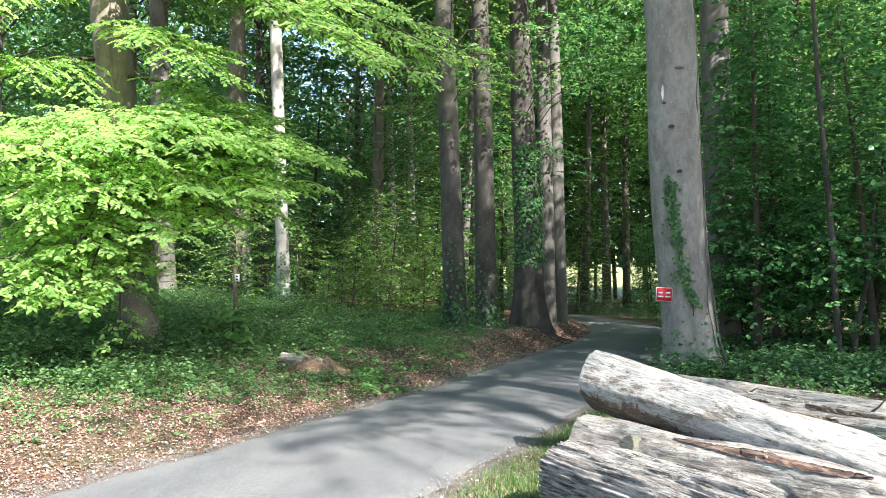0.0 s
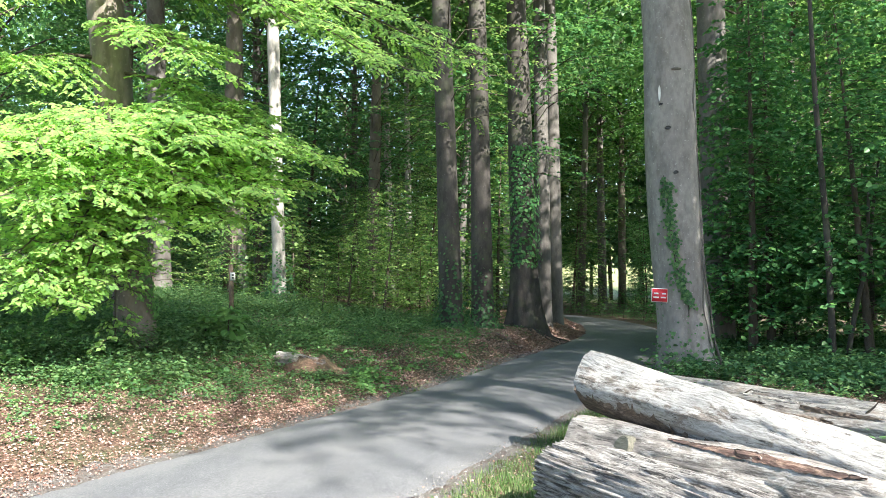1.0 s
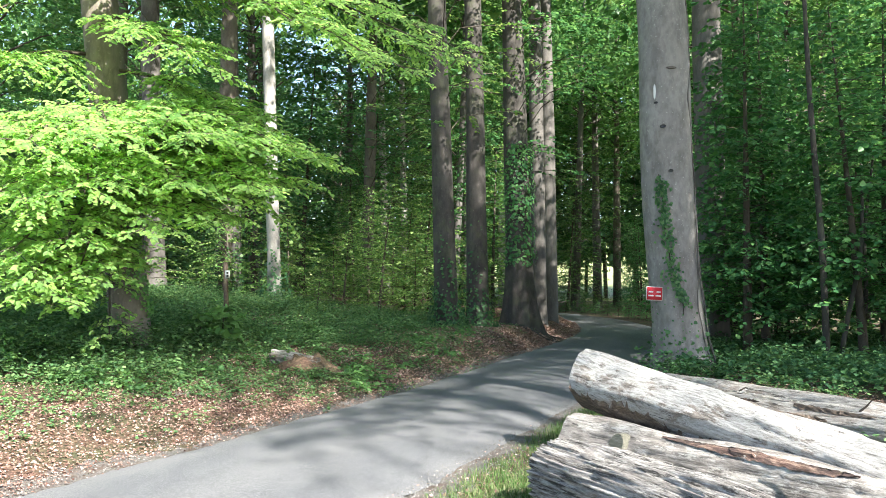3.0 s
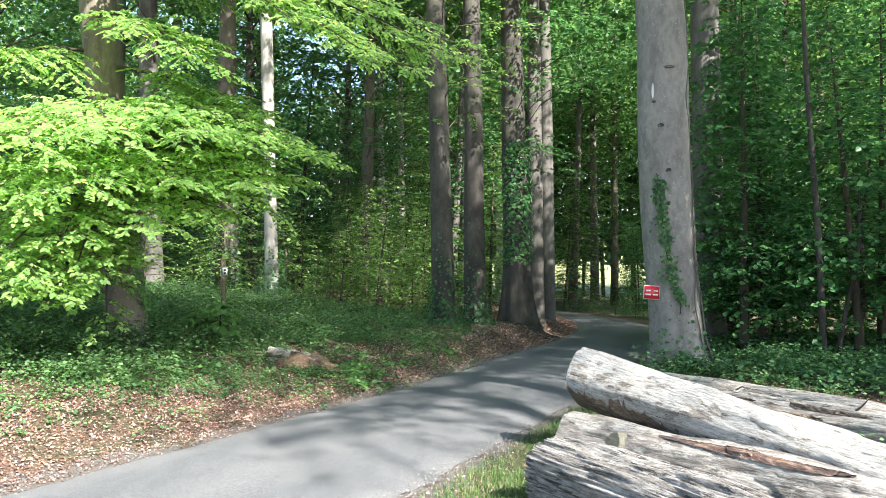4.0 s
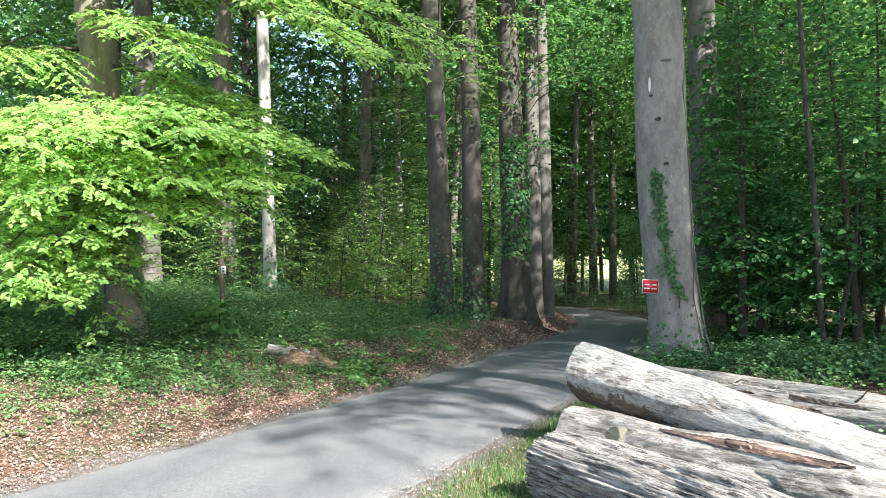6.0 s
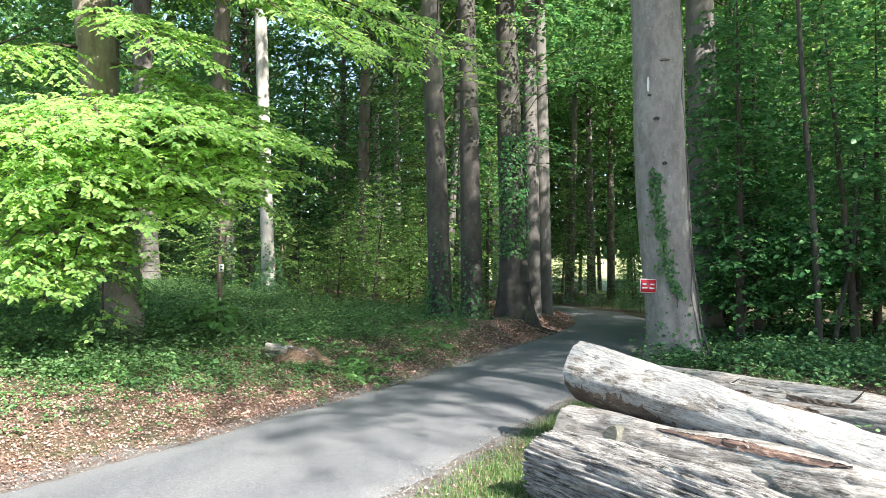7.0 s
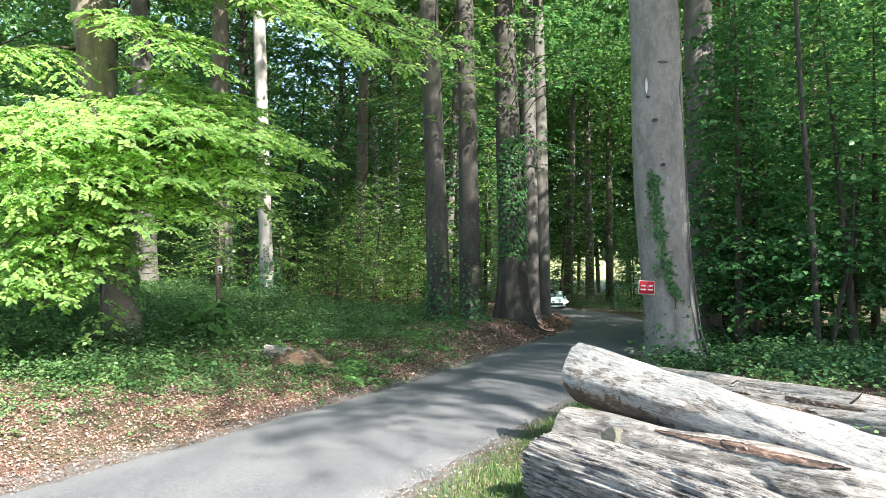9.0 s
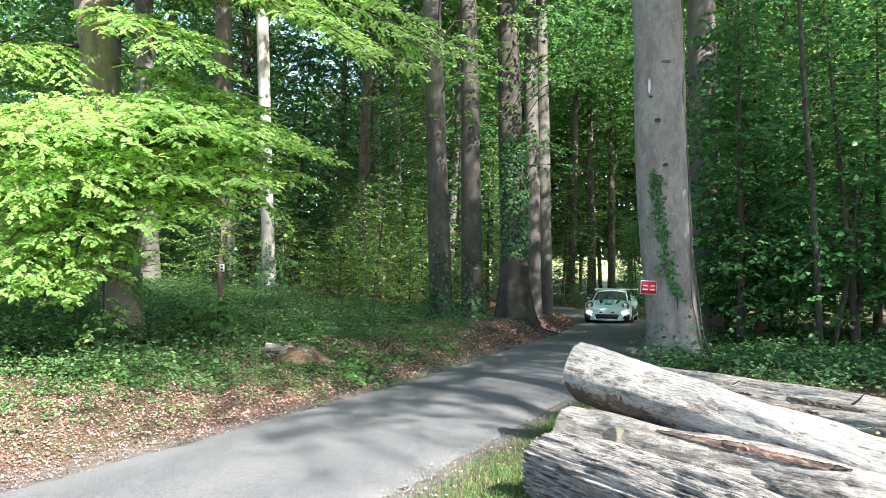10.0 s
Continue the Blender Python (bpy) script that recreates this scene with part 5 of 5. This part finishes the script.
build_dark_ivy()


def build_foot_ivy():
    """Ivy that gathers at the feet of the inner beeches and thins out upwards."""
    rng = np.random.RandomState(96)
    for ob in [o for o in scene.objects if o.name.startswith("beech_tree") and 18 < o.location.y < 28 and -8 < o.location.x < 1.5]:
        n = 520
        z = np.minimum(rng.exponential(0.55, n), 4.5)
        a = rng.uniform(3.0, 6.4, n)
        r = 0.27 + 0.25 * np.exp(-z / 0.5) + rng.uniform(0.0, 0.10, n)
        P = np.stack([-0.035 * z + r * np.cos(a), r * np.sin(a), z + 0.02], 1)
        out = np.stack([np.cos(a), np.sin(a), 0.5 + 0 * a], 1)
        ax = np.stack([-np.sin(a), np.cos(a), 0 * a], 1) * rng.choice([-1, 1], (n, 1)) + [0, 0, -0.6]
        g = Geo()
        leaves(g, P, ax, out + rng.normal(0, 0.4, P.shape), rng.uniform(0.05, 0.11, n), 0.45)
        part("ivy", g.mesh("foot_ivy", [L_HERB]), ob, "green ivy round the foot of the trunk")


build_foot_ivy()


def build_bank_beech_ivy():
    """Fresh ivy on the flank of the leaning beech on the bank."""
    rng = np.random.RandomState(99)
    tree = next(o for o in scene.objects if o.name.startswith("beech_tree") and "half hidden" in o.get("label", ""))
    n = 420
    z = rng.uniform(0.5, 2.3, n)
    a = -0.55 + rng.normal(0, 0.3, n) + 0.25 * np.sin(z * 3)
    r = 0.315 + rng.uniform(0.0, 0.07, n)
    P = np.stack([-0.125 * z + r * np.cos(a), r * np.sin(a), z], 1)
    out = np.stack([np.cos(a), np.sin(a), 0.5 + 0 * a], 1)
    ax = np.stack([-np.sin(a), np.cos(a), 0 * a], 1) * rng.choice([-1, 1], (n, 1)) + [0, 0, -0.6]
    g = Geo()
    leaves(g, P, ax, out + rng.normal(0, 0.35, P.shape), rng.uniform(0.035, 0.075, n), 0.45, True)
    part("ivy", g.mesh("bank_beech_ivy", [L_CLUMP]), tree, "fresh green ivy on the flank of the trunk")


build_bank_beech_ivy()


def build_roots():
    """Bare roots running down the cut bank from the buttressed beech."""
    rng = np.random.RandomState(97)
    tree = next(o for o in scene.objects if o.name.startswith("beech_tree") and "buttress" in o.get("label", ""))
    bx, by = 2.25, 23.9
    bz = gz(bx, by)
    for k, a in enumerate([-2.7, -2.2, -1.75, -1.35, -0.9, -0.45, 0.0]):
        L = rng.uniform(0.9, 1.7)
        pts = []
        for t in np.linspace(0, 1, 9):
            w = a + 0.35 * math.sin(t * 4 + k)
            x, y = bx + (0.35 + L * t) * math.cos(w), by + (0.35 + L * t) * math.sin(w)
            pts.append((x - bx, y - by, gz(x, y) - bz + 0.07 * (1 - t) - 0.01))
        g = Geo()
        tube(g, pts, np.linspace(0.065, 0.012, 9) * (1 + 0.25 * np.sin(np.arange(9) * 1.9 + k)), 8)
        part("root", g.mesh("root", [M_SHADE]), tree)


build_roots()


def build_fallen_branches():
    rng = np.random.RandomState(98)
    for x, y, a, L in [(-1.75, 13.3, 0.4, 0.6), (-3.3, 9.2, 1.1, 0.5), (0.9, 19.0, -0.3, 0.9), (-0.6, 16.4, 0.7, 0.7), (-4.4, 15.2, 0.2, 1.1), (4.3, 9.6, 2.2, 0.8)]:
        pts = []
        for t in np.linspace(0, 1, 7):
            px, py = x + L * t * math.cos(a) + 0.03 * math.sin(t * 7), y + L * t * math.sin(a)
            pts.append((px, py, gz(px, py) + 0.02))
        g = Geo()
        tube(g, pts, np.linspace(0.018, 0.007, 7), 7, 0, True)
        tube(g, [pts[3], np.array(pts[3]) + [0.10 * math.cos(a + 0.8), 0.10 * math.sin(a + 0.8), 0.05]], [0.009, 0.004], 5)
        tagged(new("fallen_branch", g.mesh("fallen_branch", [M_BEECH])), "short dry fallen branch on the leaf litter", "branch", "fallen branches")


build_fallen_branches()


def build_seedlings():
    me = understory_mesh("maple_seedling", 45, 0.75, 0.5, 8, 0.17, L_CLUMP, 0.25, 0.5, True, 4.0, 0.3)
    for x, y, q in [(-3.72, 13.2, 0.95), (-4.0, 12.9, 0.8)]:
        ob = thing("maple_seedling", pose(x, y, gz(x, y), 0, 0, x * 300) @ Matrix.Scale(q, 4), "small maple seedling with broad leaves on the bank", "plant", "maple seedlings")
        part("stem", me[0], ob)
        part("leaves", me[1], ob)


build_seedlings()


def build_mound():
    """A small earth mound cut by the lane, with a pale rotten log lying down its crest."""
    cx, cy, ang = -1.98, 11.85, radians(-20)
    ca, sa = math.cos(ang), math.sin(ang)
    n, k = 22, 48
    v = []
    for i in range(n + 1):
        r = i / n
        for j in range(k):
            th = 6.2832 * j / k
            q = 1 + 0.22 * noise.noise(Vector((math.cos(th) * 1.6, math.sin(th) * 1.6, 8.0)))
            u, w = 0.8 * q * r * math.cos(th), 0.42 * q * r * math.sin(th)
            x, y = cx + u * ca - w * sa, cy + u * sa + w * ca
            h = (0.27 - 0.14 * u) * (1 - r ** 2) ** 1.2
            h += 0.14 * (1 - r) * noise.noise(Vector((x * 5, y * 5, 3.0))) + 0.05 * noise.noise(Vector((x * 17, y * 17, 1.0))) * (r < 0.98)
            v.append((x - cx, y - cy, gz(x, y) + h - 0.03))
    i, j = np.meshgrid(np.arange(n), np.arange(k), indexing="ij")
    g = Geo().add(v, np.stack([i * k + j, i * k + (j + 1) % k, (i + 1) * k + (j + 1) % k, (i + 1) * k + j], -1).reshape(-1, 4))
    ob = new("earth_mound", g.mesh("earth_mound", [M_SOIL]))
    ob.matrix_basis = pose(cx, cy, 0)
    tagged(ob, "small brown mossy earth mound at the lane's edge", "mound")
    a, b = Vector((-2.62, 12.08, gz(-2.62, 12.08) + 0.13)), Vector((-1.86, 11.73, gz(-1.86, 11.73) + 0.17))
    d = b - a
    f = log_surface(d.length, 0.10, 0.05, 0.03, 23, True, 0.04)
    n, k = 40, 30
    v = np.array([f(d.length * i / n, 6.2832 * j / k) * [1, 1.1, 1] for i in range(n + 1) for j in range(k)])
    i, j = np.meshgrid(np.arange(n), np.arange(k), indexing="ij")
    g = Geo().add(v, np.stack([i * k + j, i * k + (j + 1) % k, (i + 1) * k + (j + 1) % k, (i + 1) * k + j], -1).reshape(-1, 4))
    for ring in (0, n):
        c = np.vstack([v[ring * k:(ring + 1) * k], v[ring * k:(ring + 1) * k].mean(0)])
        q = np.arange(k)
        g.add(c, np.stack([q, (q + 1) % k, np.full(k, k)], 1))
    ob = new("rotten_log", g.mesh("rotten_log", [M_BROWNLOG]))
    ob.matrix_basis = Matrix.Translation(a) @ d.to_track_quat("X", "Z").to_matrix().to_4x4()
    tagged(ob, "pale rotten log lying on the earth mound", "log")


build_mound()

# ---- rally car ----
M_BODY = plain("white_mint_paint", (0.74, 0.88, 0.88), 0.15)
M_MINT = plain("mint_paint", (0.36, 0.68, 0.64), 0.2)
M_GREEN = plain("dark_green_stripe", (0.015, 0.075, 0.06), 0.25)
M_TRIM = plain("black_plastic", (0.018, 0.018, 0.02), 0.5)
M_RUBBER = plain("tyre_rubber", (0.02, 0.02, 0.02), 0.8)
M_RIM = plain("silver_rim", (0.55, 0.56, 0.57), 0.3, 0.9)
M_LAMP = plain("lit_lamp", (0.9, 0.9, 0.9), 0.2, 0.0, 9.0)
M_LENS = plain("headlight_lens", (0.30, 0.33, 0.34), 0.08, 0.4)
M_GLASS = plain("dark_car_glass", (0.02, 0.028, 0.028), 0.05)

ST = np.array([  # y, half width, sill z, side mid z, fender z, hood z
    (2.21, 0.50, 0.24, 0.40, 0.50, 0.53), (2.15, 0.68, 0.20, 0.42, 0.55, 0.57), (2.02, 0.80, 0.17, 0.44, 0.64, 0.62), (1.80, 0.875, 0.16, 0.47, 0.75, 0.69),
    (1.30, 0.90, 0.16, 0.50, 0.83, 0.77), (0.90, 0.90, 0.16, 0.52, 0.86, 0.86), (0.40, 0.885, 0.16, 0.54, 0.88, 0.91), (-0.50, 0.895, 0.16, 0.56, 0.90, 0.93),
    (-1.15, 0.915, 0.16, 0.58, 0.93, 0.97), (-1.75, 0.89, 0.20, 0.56, 0.90, 0.93), (-2.10, 0.80, 0.28, 0.52, 0.72, 0.76), (-2.21, 0.66, 0.34, 0.48, 0.60, 0.62)])
AXLES = (1.30, -1.06)


def body_at(y):
    o = np.argsort(ST[:, 0])
    return [np.interp(y, ST[o, 0], ST[o, c]) for c in range(1, 6)]


def hood_z(x, y):
    w, zs, zm, zf, zh = body_at(y)
    return float(np.interp(abs(x) / w, [0, 0.45, 0.74, 0.90, 1.0], [zh + 0.015, zh, zf, zf - 0.06, zm]))


def car_body():
    g = Geo()
    ys = np.linspace(2.21, -2.21, 90)
    rows = []
    for y in ys:
        w, zs, zm, zf, zh = body_at(y)
        arch = zs
        for a in AXLES:
            q = 0.385 ** 2 - (y - a) ** 2
            if q > 0:
                arch = max(arch, 0.335 + math.sqrt(q))
        arch = min(arch, zf - 0.07)
        zm2 = max(zm, arch + 0.02)
        half = [(w * 0.62, zs + 0.0 if arch <= zs + 0.01 else arch), (w * 0.95, arch), (w, (arch + zm2) / 2), (w, zm2), (w * 0.97, max(zm2 + 0.01, zf - 0.10)), (w * 0.88, zf - 0.02), (w * 0.76, zf), (w * 0.60, (zf + zh) / 2 - 0.005), (w * 0.42, zh), (w * 0.2, zh + 0.012)]
        prof = [(-a, b) for a, b in half] + [(0, zh + 0.015)] + [(a, b) for a, b in half[::-1]]
        rows.append([(a, y, b) for a, b in prof])
    v = np.array(rows)
    n, k = v.shape[:2]
    i, j = np.meshgrid(np.arange(n - 1), np.arange(k - 1), indexing="ij")
    g.add(v.reshape(-1, 3), np.stack([i * k + j, i * k + j + 1, (i + 1) * k + j + 1, (i + 1) * k + j], -1).reshape(-1, 4))
    for r in (0, n - 1):
        c = np.vstack([v[r], v[r].mean(0)])
        q = np.arange(k)
        g.add(c, np.stack([q, (q + 1) % k, np.full(k, k)], 1))
    return g


def sheet(fn, nu, nv):
    v = np.array([fn(a / nu, b / nv) for a in range(nu + 1) for b in range(nv + 1)])
    i, j = np.meshgrid(np.arange(nu), np.arange(nv), indexing="ij")
    k = nv + 1
    return Geo().add(v, np.stack([i * k + j, i * k + j + 1, (i + 1) * k + j + 1, (i + 1) * k + j], -1).reshape(-1, 4))


def disc(geo, centre, normal, rx, rz, depth=0.03, mat=0, n=24):
    c, nrm = Vector(centre), Vector(normal).normalized()
    q = nrm.to_track_quat("Z", "Y").to_matrix()
    ring = [c + q @ Vector((rx * math.cos(t), rz * math.sin(t), 0)) for t in np.linspace(0, 6.2832, n, endpoint=False)]
    back = [p - nrm * depth for p in ring]
    V = np.array([tuple(p) for p in ring + back + [c + nrm * depth * 0.5]])
    k = np.arange(n)
    geo.add(V, np.stack([k, (k + 1) % n, (k + 1) % n + n, k + n], 1), mat)
    geo.f.append(np.stack([k, (k + 1) % n, np.full(n, 2 * n)], 1) + geo.n - len(V))
    geo.m.append(np.full(n, mat))


def cabin(t, u):
    """Greenhouse surface: t from the cowl over the roof to the tail, u from side to side."""
    y = np.interp(t, [0, 0.28, 0.5, 0.72, 1], [0.98, 0.16, -0.35, -0.95, -1.85])
    z = np.interp(t, [0, 0.15, 0.28, 0.5, 0.72, 1], [0.88, 1.10, 1.235, 1.27, 1.19, 0.93])
    w = np.interp(t, [0, 0.28, 0.5, 0.72, 1], [0.70, 0.555, 0.56, 0.54, 0.50])
    s = 2 * u - 1
    return (s * w, y, z - 0.045 * s * s - 0.03 * abs(s) ** 6)


def build_car():
    car = thing("rally_car", pose(6.35, 29.4, 0.05, 0, 0, 160), "white and mint rally sports car with green stripes and lit lamps", "car")
    body = part("body", car_body().mesh("body", [M_BODY]), car, "white and pale mint painted body")
    part("underbody", box(Geo(), (-0.62, -2.0, 0.14), (0.62, 2.05, 0.55)).mesh("underbody", [M_TRIM]), car)
    part("roof", sheet(lambda a, b: cabin(0.29 + 0.43 * a, b), 14, 16).mesh("roof", [M_BODY]), car)
    ws = part("windscreen", sheet(lambda a, b: cabin(0.01 + 0.265 * a, 0.04 + 0.92 * b), 12, 16).mesh("windscreen", [M_GLASS]), car, "dark windscreen")
    part("sun_strip", sheet(lambda a, b: np.array(cabin(0.235 + 0.045 * a, 0.05 + 0.9 * b)) + [0, 0.004, 0.006], 3, 14).mesh("sun_strip", [M_WHITE]), ws, "white sun strip")
    part("rear_window", sheet(lambda a, b: cabin(0.74 + 0.24 * a, 0.08 + 0.84 * b), 8, 12).mesh("rear_window", [M_GLASS]), car)
    for s in (-1, 1):
        def side(a, b, s=s):
            t = 0.02 + 0.94 * a
            top = np.array(cabin(t, 0.5 + 0.5 * s))
            low = np.array([s * 0.84, top[1] * 1.02, np.interp(top[1], [-1.8, 0.9], [0.93, 0.86])])
            return low * (1 - b) + top * b
        part("side_window", sheet(lambda a, b: side(a, b), 20, 4).mesh("side_window", [M_GLASS]), car)

        def pillar(a, b, s=s):
            p, q = np.array(cabin(0.0 + 0.29 * a, 0.5 + 0.5 * s)), np.array(cabin(0.29 * a, 0.5 + 0.46 * s))
            return p * (1 - b) + q * b + [0.006 * s, 0.006, 0.008]
        part("pillar", sheet(pillar, 10, 2).mesh("pillar", [M_BODY]), car)
        # lamps
        g = Geo()
        disc(g, (s * 0.665, 1.93, 0.685), (s * 0.25, 0.72, 0.62), 0.112, 0.135, 0.10)
        hl = part("headlight", g.mesh("headlight", [M_LENS]), car, "oval glass headlight")
        g = Geo()
        q = Vector((s * 0.25, 0.72, 0.62)).normalized().to_track_quat("Z", "Y").to_matrix()
        c = Vector((s * 0.665, 1.93, 0.685)) + q @ Vector((0, 0, 0.012))
        tube(g, [tuple(c + q @ Vector((0.122 * math.cos(t), 0.145 * math.sin(t), 0))) for t in np.linspace(0, 6.2832, 25)], 0.017, 6)
        part("headlight_rim", g.mesh("headlight_rim", [M_TRIM]), hl, "black rim round the headlight")
        g = Geo()
        disc(g, (s * 0.668, 1.965, 0.71), (s * 0.2, 0.8, 0.55), 0.055, 0.06, 0.02)
        part("bulb", g.mesh("bulb", [M_WHITE]), hl)
        g = Geo()
        disc(g, (s * 0.66, 2.175, 0.435), (s * 0.12, 1, 0.05), 0.105, 0.036, 0.08)
        part("driving_lamp", g.mesh("driving_lamp", [M_LAMP]), car, "glowing white driving lamp")
        part("side_intake", box(Geo(), (s * 0.69 - 0.13, 1.96, 0.18), (s * 0.69 + 0.14, 2.17, 0.385), 0, 0.03).mesh("side_intake", [M_TRIM]), car)
        # mirror
        g = box(Geo(), (s * 0.80, 0.60, 0.86), (s * 0.94, 0.72, 0.97), 0, 0.035)
        part("mirror", g.mesh("mirror", [M_BODY]), car)
        # green stripes on bonnet and flank
        def stripe(a, b, s=s):
            y = 0.96 + 0.55 * a
            x = s * (0.34 - 0.06 * a + (0.15 - 0.09 * a) * (b - 0.5))
            return (x, y, hood_z(x, y) + 0.008)
        part("stripe", sheet(stripe, 20, 5).mesh("stripe", [M_GREEN]), body, "dark green bonnet stripe")

        def flank(a, b, s=s):
            y = 0.72 - 1.35 * a
            w, zs, zm, zf, zh = body_at(y)
            return (s * (w + 0.004), y, 0.30 + 0.24 * b - 0.05 * a)
        part("stripe", sheet(flank, 16, 3).mesh("stripe", [M_GREEN]), body, "dark green flank stripe")
        # mint panels on the fender and the bonnet's middle
        def fender(a, b, s=s):
            y = 1.02 + 0.62 * a
            w = body_at(y)[0]
            x = s * w * (0.64 + 0.20 * b)
            return (x, y, hood_z(x, y) + 0.007)
        part("stripe", sheet(fender, 16, 5).mesh("stripe", [M_MINT]), body, "pale mint fender stripe")

        def middle(a, b, s=s):
            y = 1.0 + 0.52 * a
            x = s * (0.04 + 0.13 * b)
            return (x, y, hood_z(x, y) + 0.007)
        part("stripe", sheet(middle, 16, 3).mesh("stripe", [M_MINT]), body, "pale mint bonnet stripe")

        def bumper(a, b, s=s):
            x = s * (0.16 + 0.34 * a)
            return (x, 2.222 - 0.16 * max(0.0, abs(x) - 0.2), 0.415 + 0.05 * b)
        part("bumper_line", sheet(bumper, 10, 2).mesh("bumper_line", [M_GREEN]), body, "dark green line across the bumper")
        # wing supports
        part("wing_strut", box(Geo(), (s * 0.42 - 0.015, -2.02, 0.86), (s * 0.42 + 0.015, -1.86, 1.225), 0, 0.006).mesh("wing_strut", [M_TRIM]), car)
        part("wing_end_plate", box(Geo(), (s * 0.86 - 0.01, -2.16, 1.15), (s * 0.86 + 0.01, -1.82, 1.29), 0, 0.004).mesh("wing_end_plate", [M_BODY]), car)
    part("rear_wing", sheet(lambda a, b: ((2 * a - 1) * 0.86, -1.84 - 0.30 * b, 1.215 + 0.035 * b + 0.03 * math.sin(b * 3.1)), 12, 6).mesh("rear_wing", [M_BODY]), car, "broad white rear wing")
    part("grille", box(Geo(), (-0.44, 2.05, 0.20), (0.44, 2.236, 0.375), 0, 0.02).mesh("grille", [M_TRIM]), car, "black front intake")
    g = Geo()
    tube(g, [(x, 2.20 - 0.25 * abs(x) ** 2.2, 0.17 + 0.03 * abs(x)) for x in np.linspace(-0.62, 0.62, 21)], 0.045, 8, 0, True)
    part("front_lip", g.mesh("front_lip", [M_BODY]), car)
    for s in (-1, 1):
        g = Geo()
        tube(g, [(s * 0.42, 2.225, 0.18), (s * 0.46, 2.215, 0.28), (s * 0.54, 2.17, 0.39)], 0.045, 8, 0, True)
        part("bumper_rib", g.mesh("bumper_rib", [M_BODY]), car)
    part("race_panel", sheet(lambda a, b: ((a - 0.5) * 0.26, 1.55 + 0.22 * b, hood_z((a - 0.5) * 0.26, 1.55 + 0.22 * b) + 0.01), 6, 6).mesh("race_panel", [M_GREEN]), body, "dark green bonnet panel")
    wheels = []
    for y in AXLES:
        for s in (-1, 1):
            w = new("wheel")
            w.parent = car
            w.matrix_basis = pose(s * 0.775, y, 0.335)
            g = Geo()
            pr = [(-0.13, 0.22), (-0.135, 0.30), (-0.11, 0.332), (0.11, 0.332), (0.135, 0.30), (0.13, 0.22)]
            th = np.linspace(0, 2 * np.pi, 36, endpoint=False)
            V = np.array([(a, r * math.cos(t), r * math.sin(t)) for a, r in pr for t in th])
            i, j = np.meshgrid(np.arange(len(pr) - 1), np.arange(36), indexing="ij")
            g.add(V, np.stack([i * 36 + j, i * 36 + (j + 1) % 36, (i + 1) * 36 + (j + 1) % 36, (i + 1) * 36 + j], -1).reshape(-1, 4))
            part("tyre", g.mesh("tyre", [M_RUBBER]), w)
            g = Geo()
            tube(g, [(-0.12, 0, 0), (-0.11, 0, 0), (0.11, 0, 0), (0.12, 0, 0)], [0.225, 0.215, 0.215, 0.225], 30)
            tube(g, [(s * 0.06, 0, 0), (s * 0.10, 0, 0)], [0.05, 0.045], 16, 0, True)
            for k in range(5):
                t = k * 1.2566
                tube(g, [(s * 0.09, 0.03 * math.cos(t), 0.03 * math.sin(t)), (s * 0.10, 0.21 * math.cos(t), 0.21 * math.sin(t))], [0.03, 0.022], 6)
            part("rim", g.mesh("rim", [M_RIM]), w)
            wheels.append(w)
    return car, wheels


CAR, WHEELS = build_car()


# ---- what moves ----
# seconds, x, y of the car along the lane, from the bend to the straight
CAR_ROWS = [(8.5, 0.6, 55.6), (8.7, 3.7, 53.4), (8.9, 5.85, 51.0), (9.1, 6.85, 47.6), (9.2, 7.12, 45.8), (9.3, 7.38, 43.9), (9.5, 7.62, 40.6), (9.7, 7.6, 37.1), (9.9, 7.17, 33.5), (10.0, 6.86, 31.7)]


def car_route():
    """Place of the car at each thirtieth of a second: along the lane's middle far off, then the driven line."""
    far = CENTRE[(CENTRE[:, 1] > 56.5) & (CENTRE[:, 0] < -1.2)]
    line = np.vstack([np.array([r[1:] for r in CAR_ROWS])[::-1], far])
    line = catmull(line, 6)
    s = np.concatenate([[0], np.cumsum(np.linalg.norm(np.diff(line, axis=0), axis=1))])
    known_t = [10.0 - r[0] for r in CAR_ROWS[::-1]]
    pts = np.array([r[1:] for r in CAR_ROWS[::-1]])
    known_s = [s[np.argmin(((line - p) ** 2).sum(1))] for p in pts]
    rows = []
    for k in range(301):
        back = 10.0 - k / 30
        d = np.interp(back, known_t, known_s) if back < known_t[-1] else known_s[-1] + 17.5 * (back - known_t[-1])
        p = np.array([np.interp(d, s, line[:, 0]), np.interp(d, s, line[:, 1])])
        q = np.array([np.interp(d + 1.2, s, line[:, 0]), np.interp(d + 1.2, s, line[:, 1])])
        rows.append((k / 30, p, p - q, d))
    return rows


def motions():
    route = car_route()
    rows = []
    for t, p, h, d in route:
        extra = float(np.interp(t, [8.6, 9.1, 9.4, 9.6, 10.0], [0, 4, 5, 5, 7]))
        yaw = math.degrees(math.atan2(-h[0], h[1])) - extra
        fl = float(np.clip((math.hypot(p[0], p[1]) - 60) / 60, 0, 1))
        rows.append((t, pose(p[0], p[1], 0.05 - float(dip(p[1])) * (1 - fl) + 0.45 * fl, 0, 0, yaw)))
    walk(CAR, rows[::3] + ([rows[-1]] if (len(rows) - 1) % 3 else []))
    for w in WHEELS:
        x, y, z = w.matrix_basis.translation
        turn = [(t, pose(x, y, z, -math.degrees((route[0][3] - d) / 0.332), 0, 0)) for t, p, h, d in route]
        walk(w, turn)


motions()
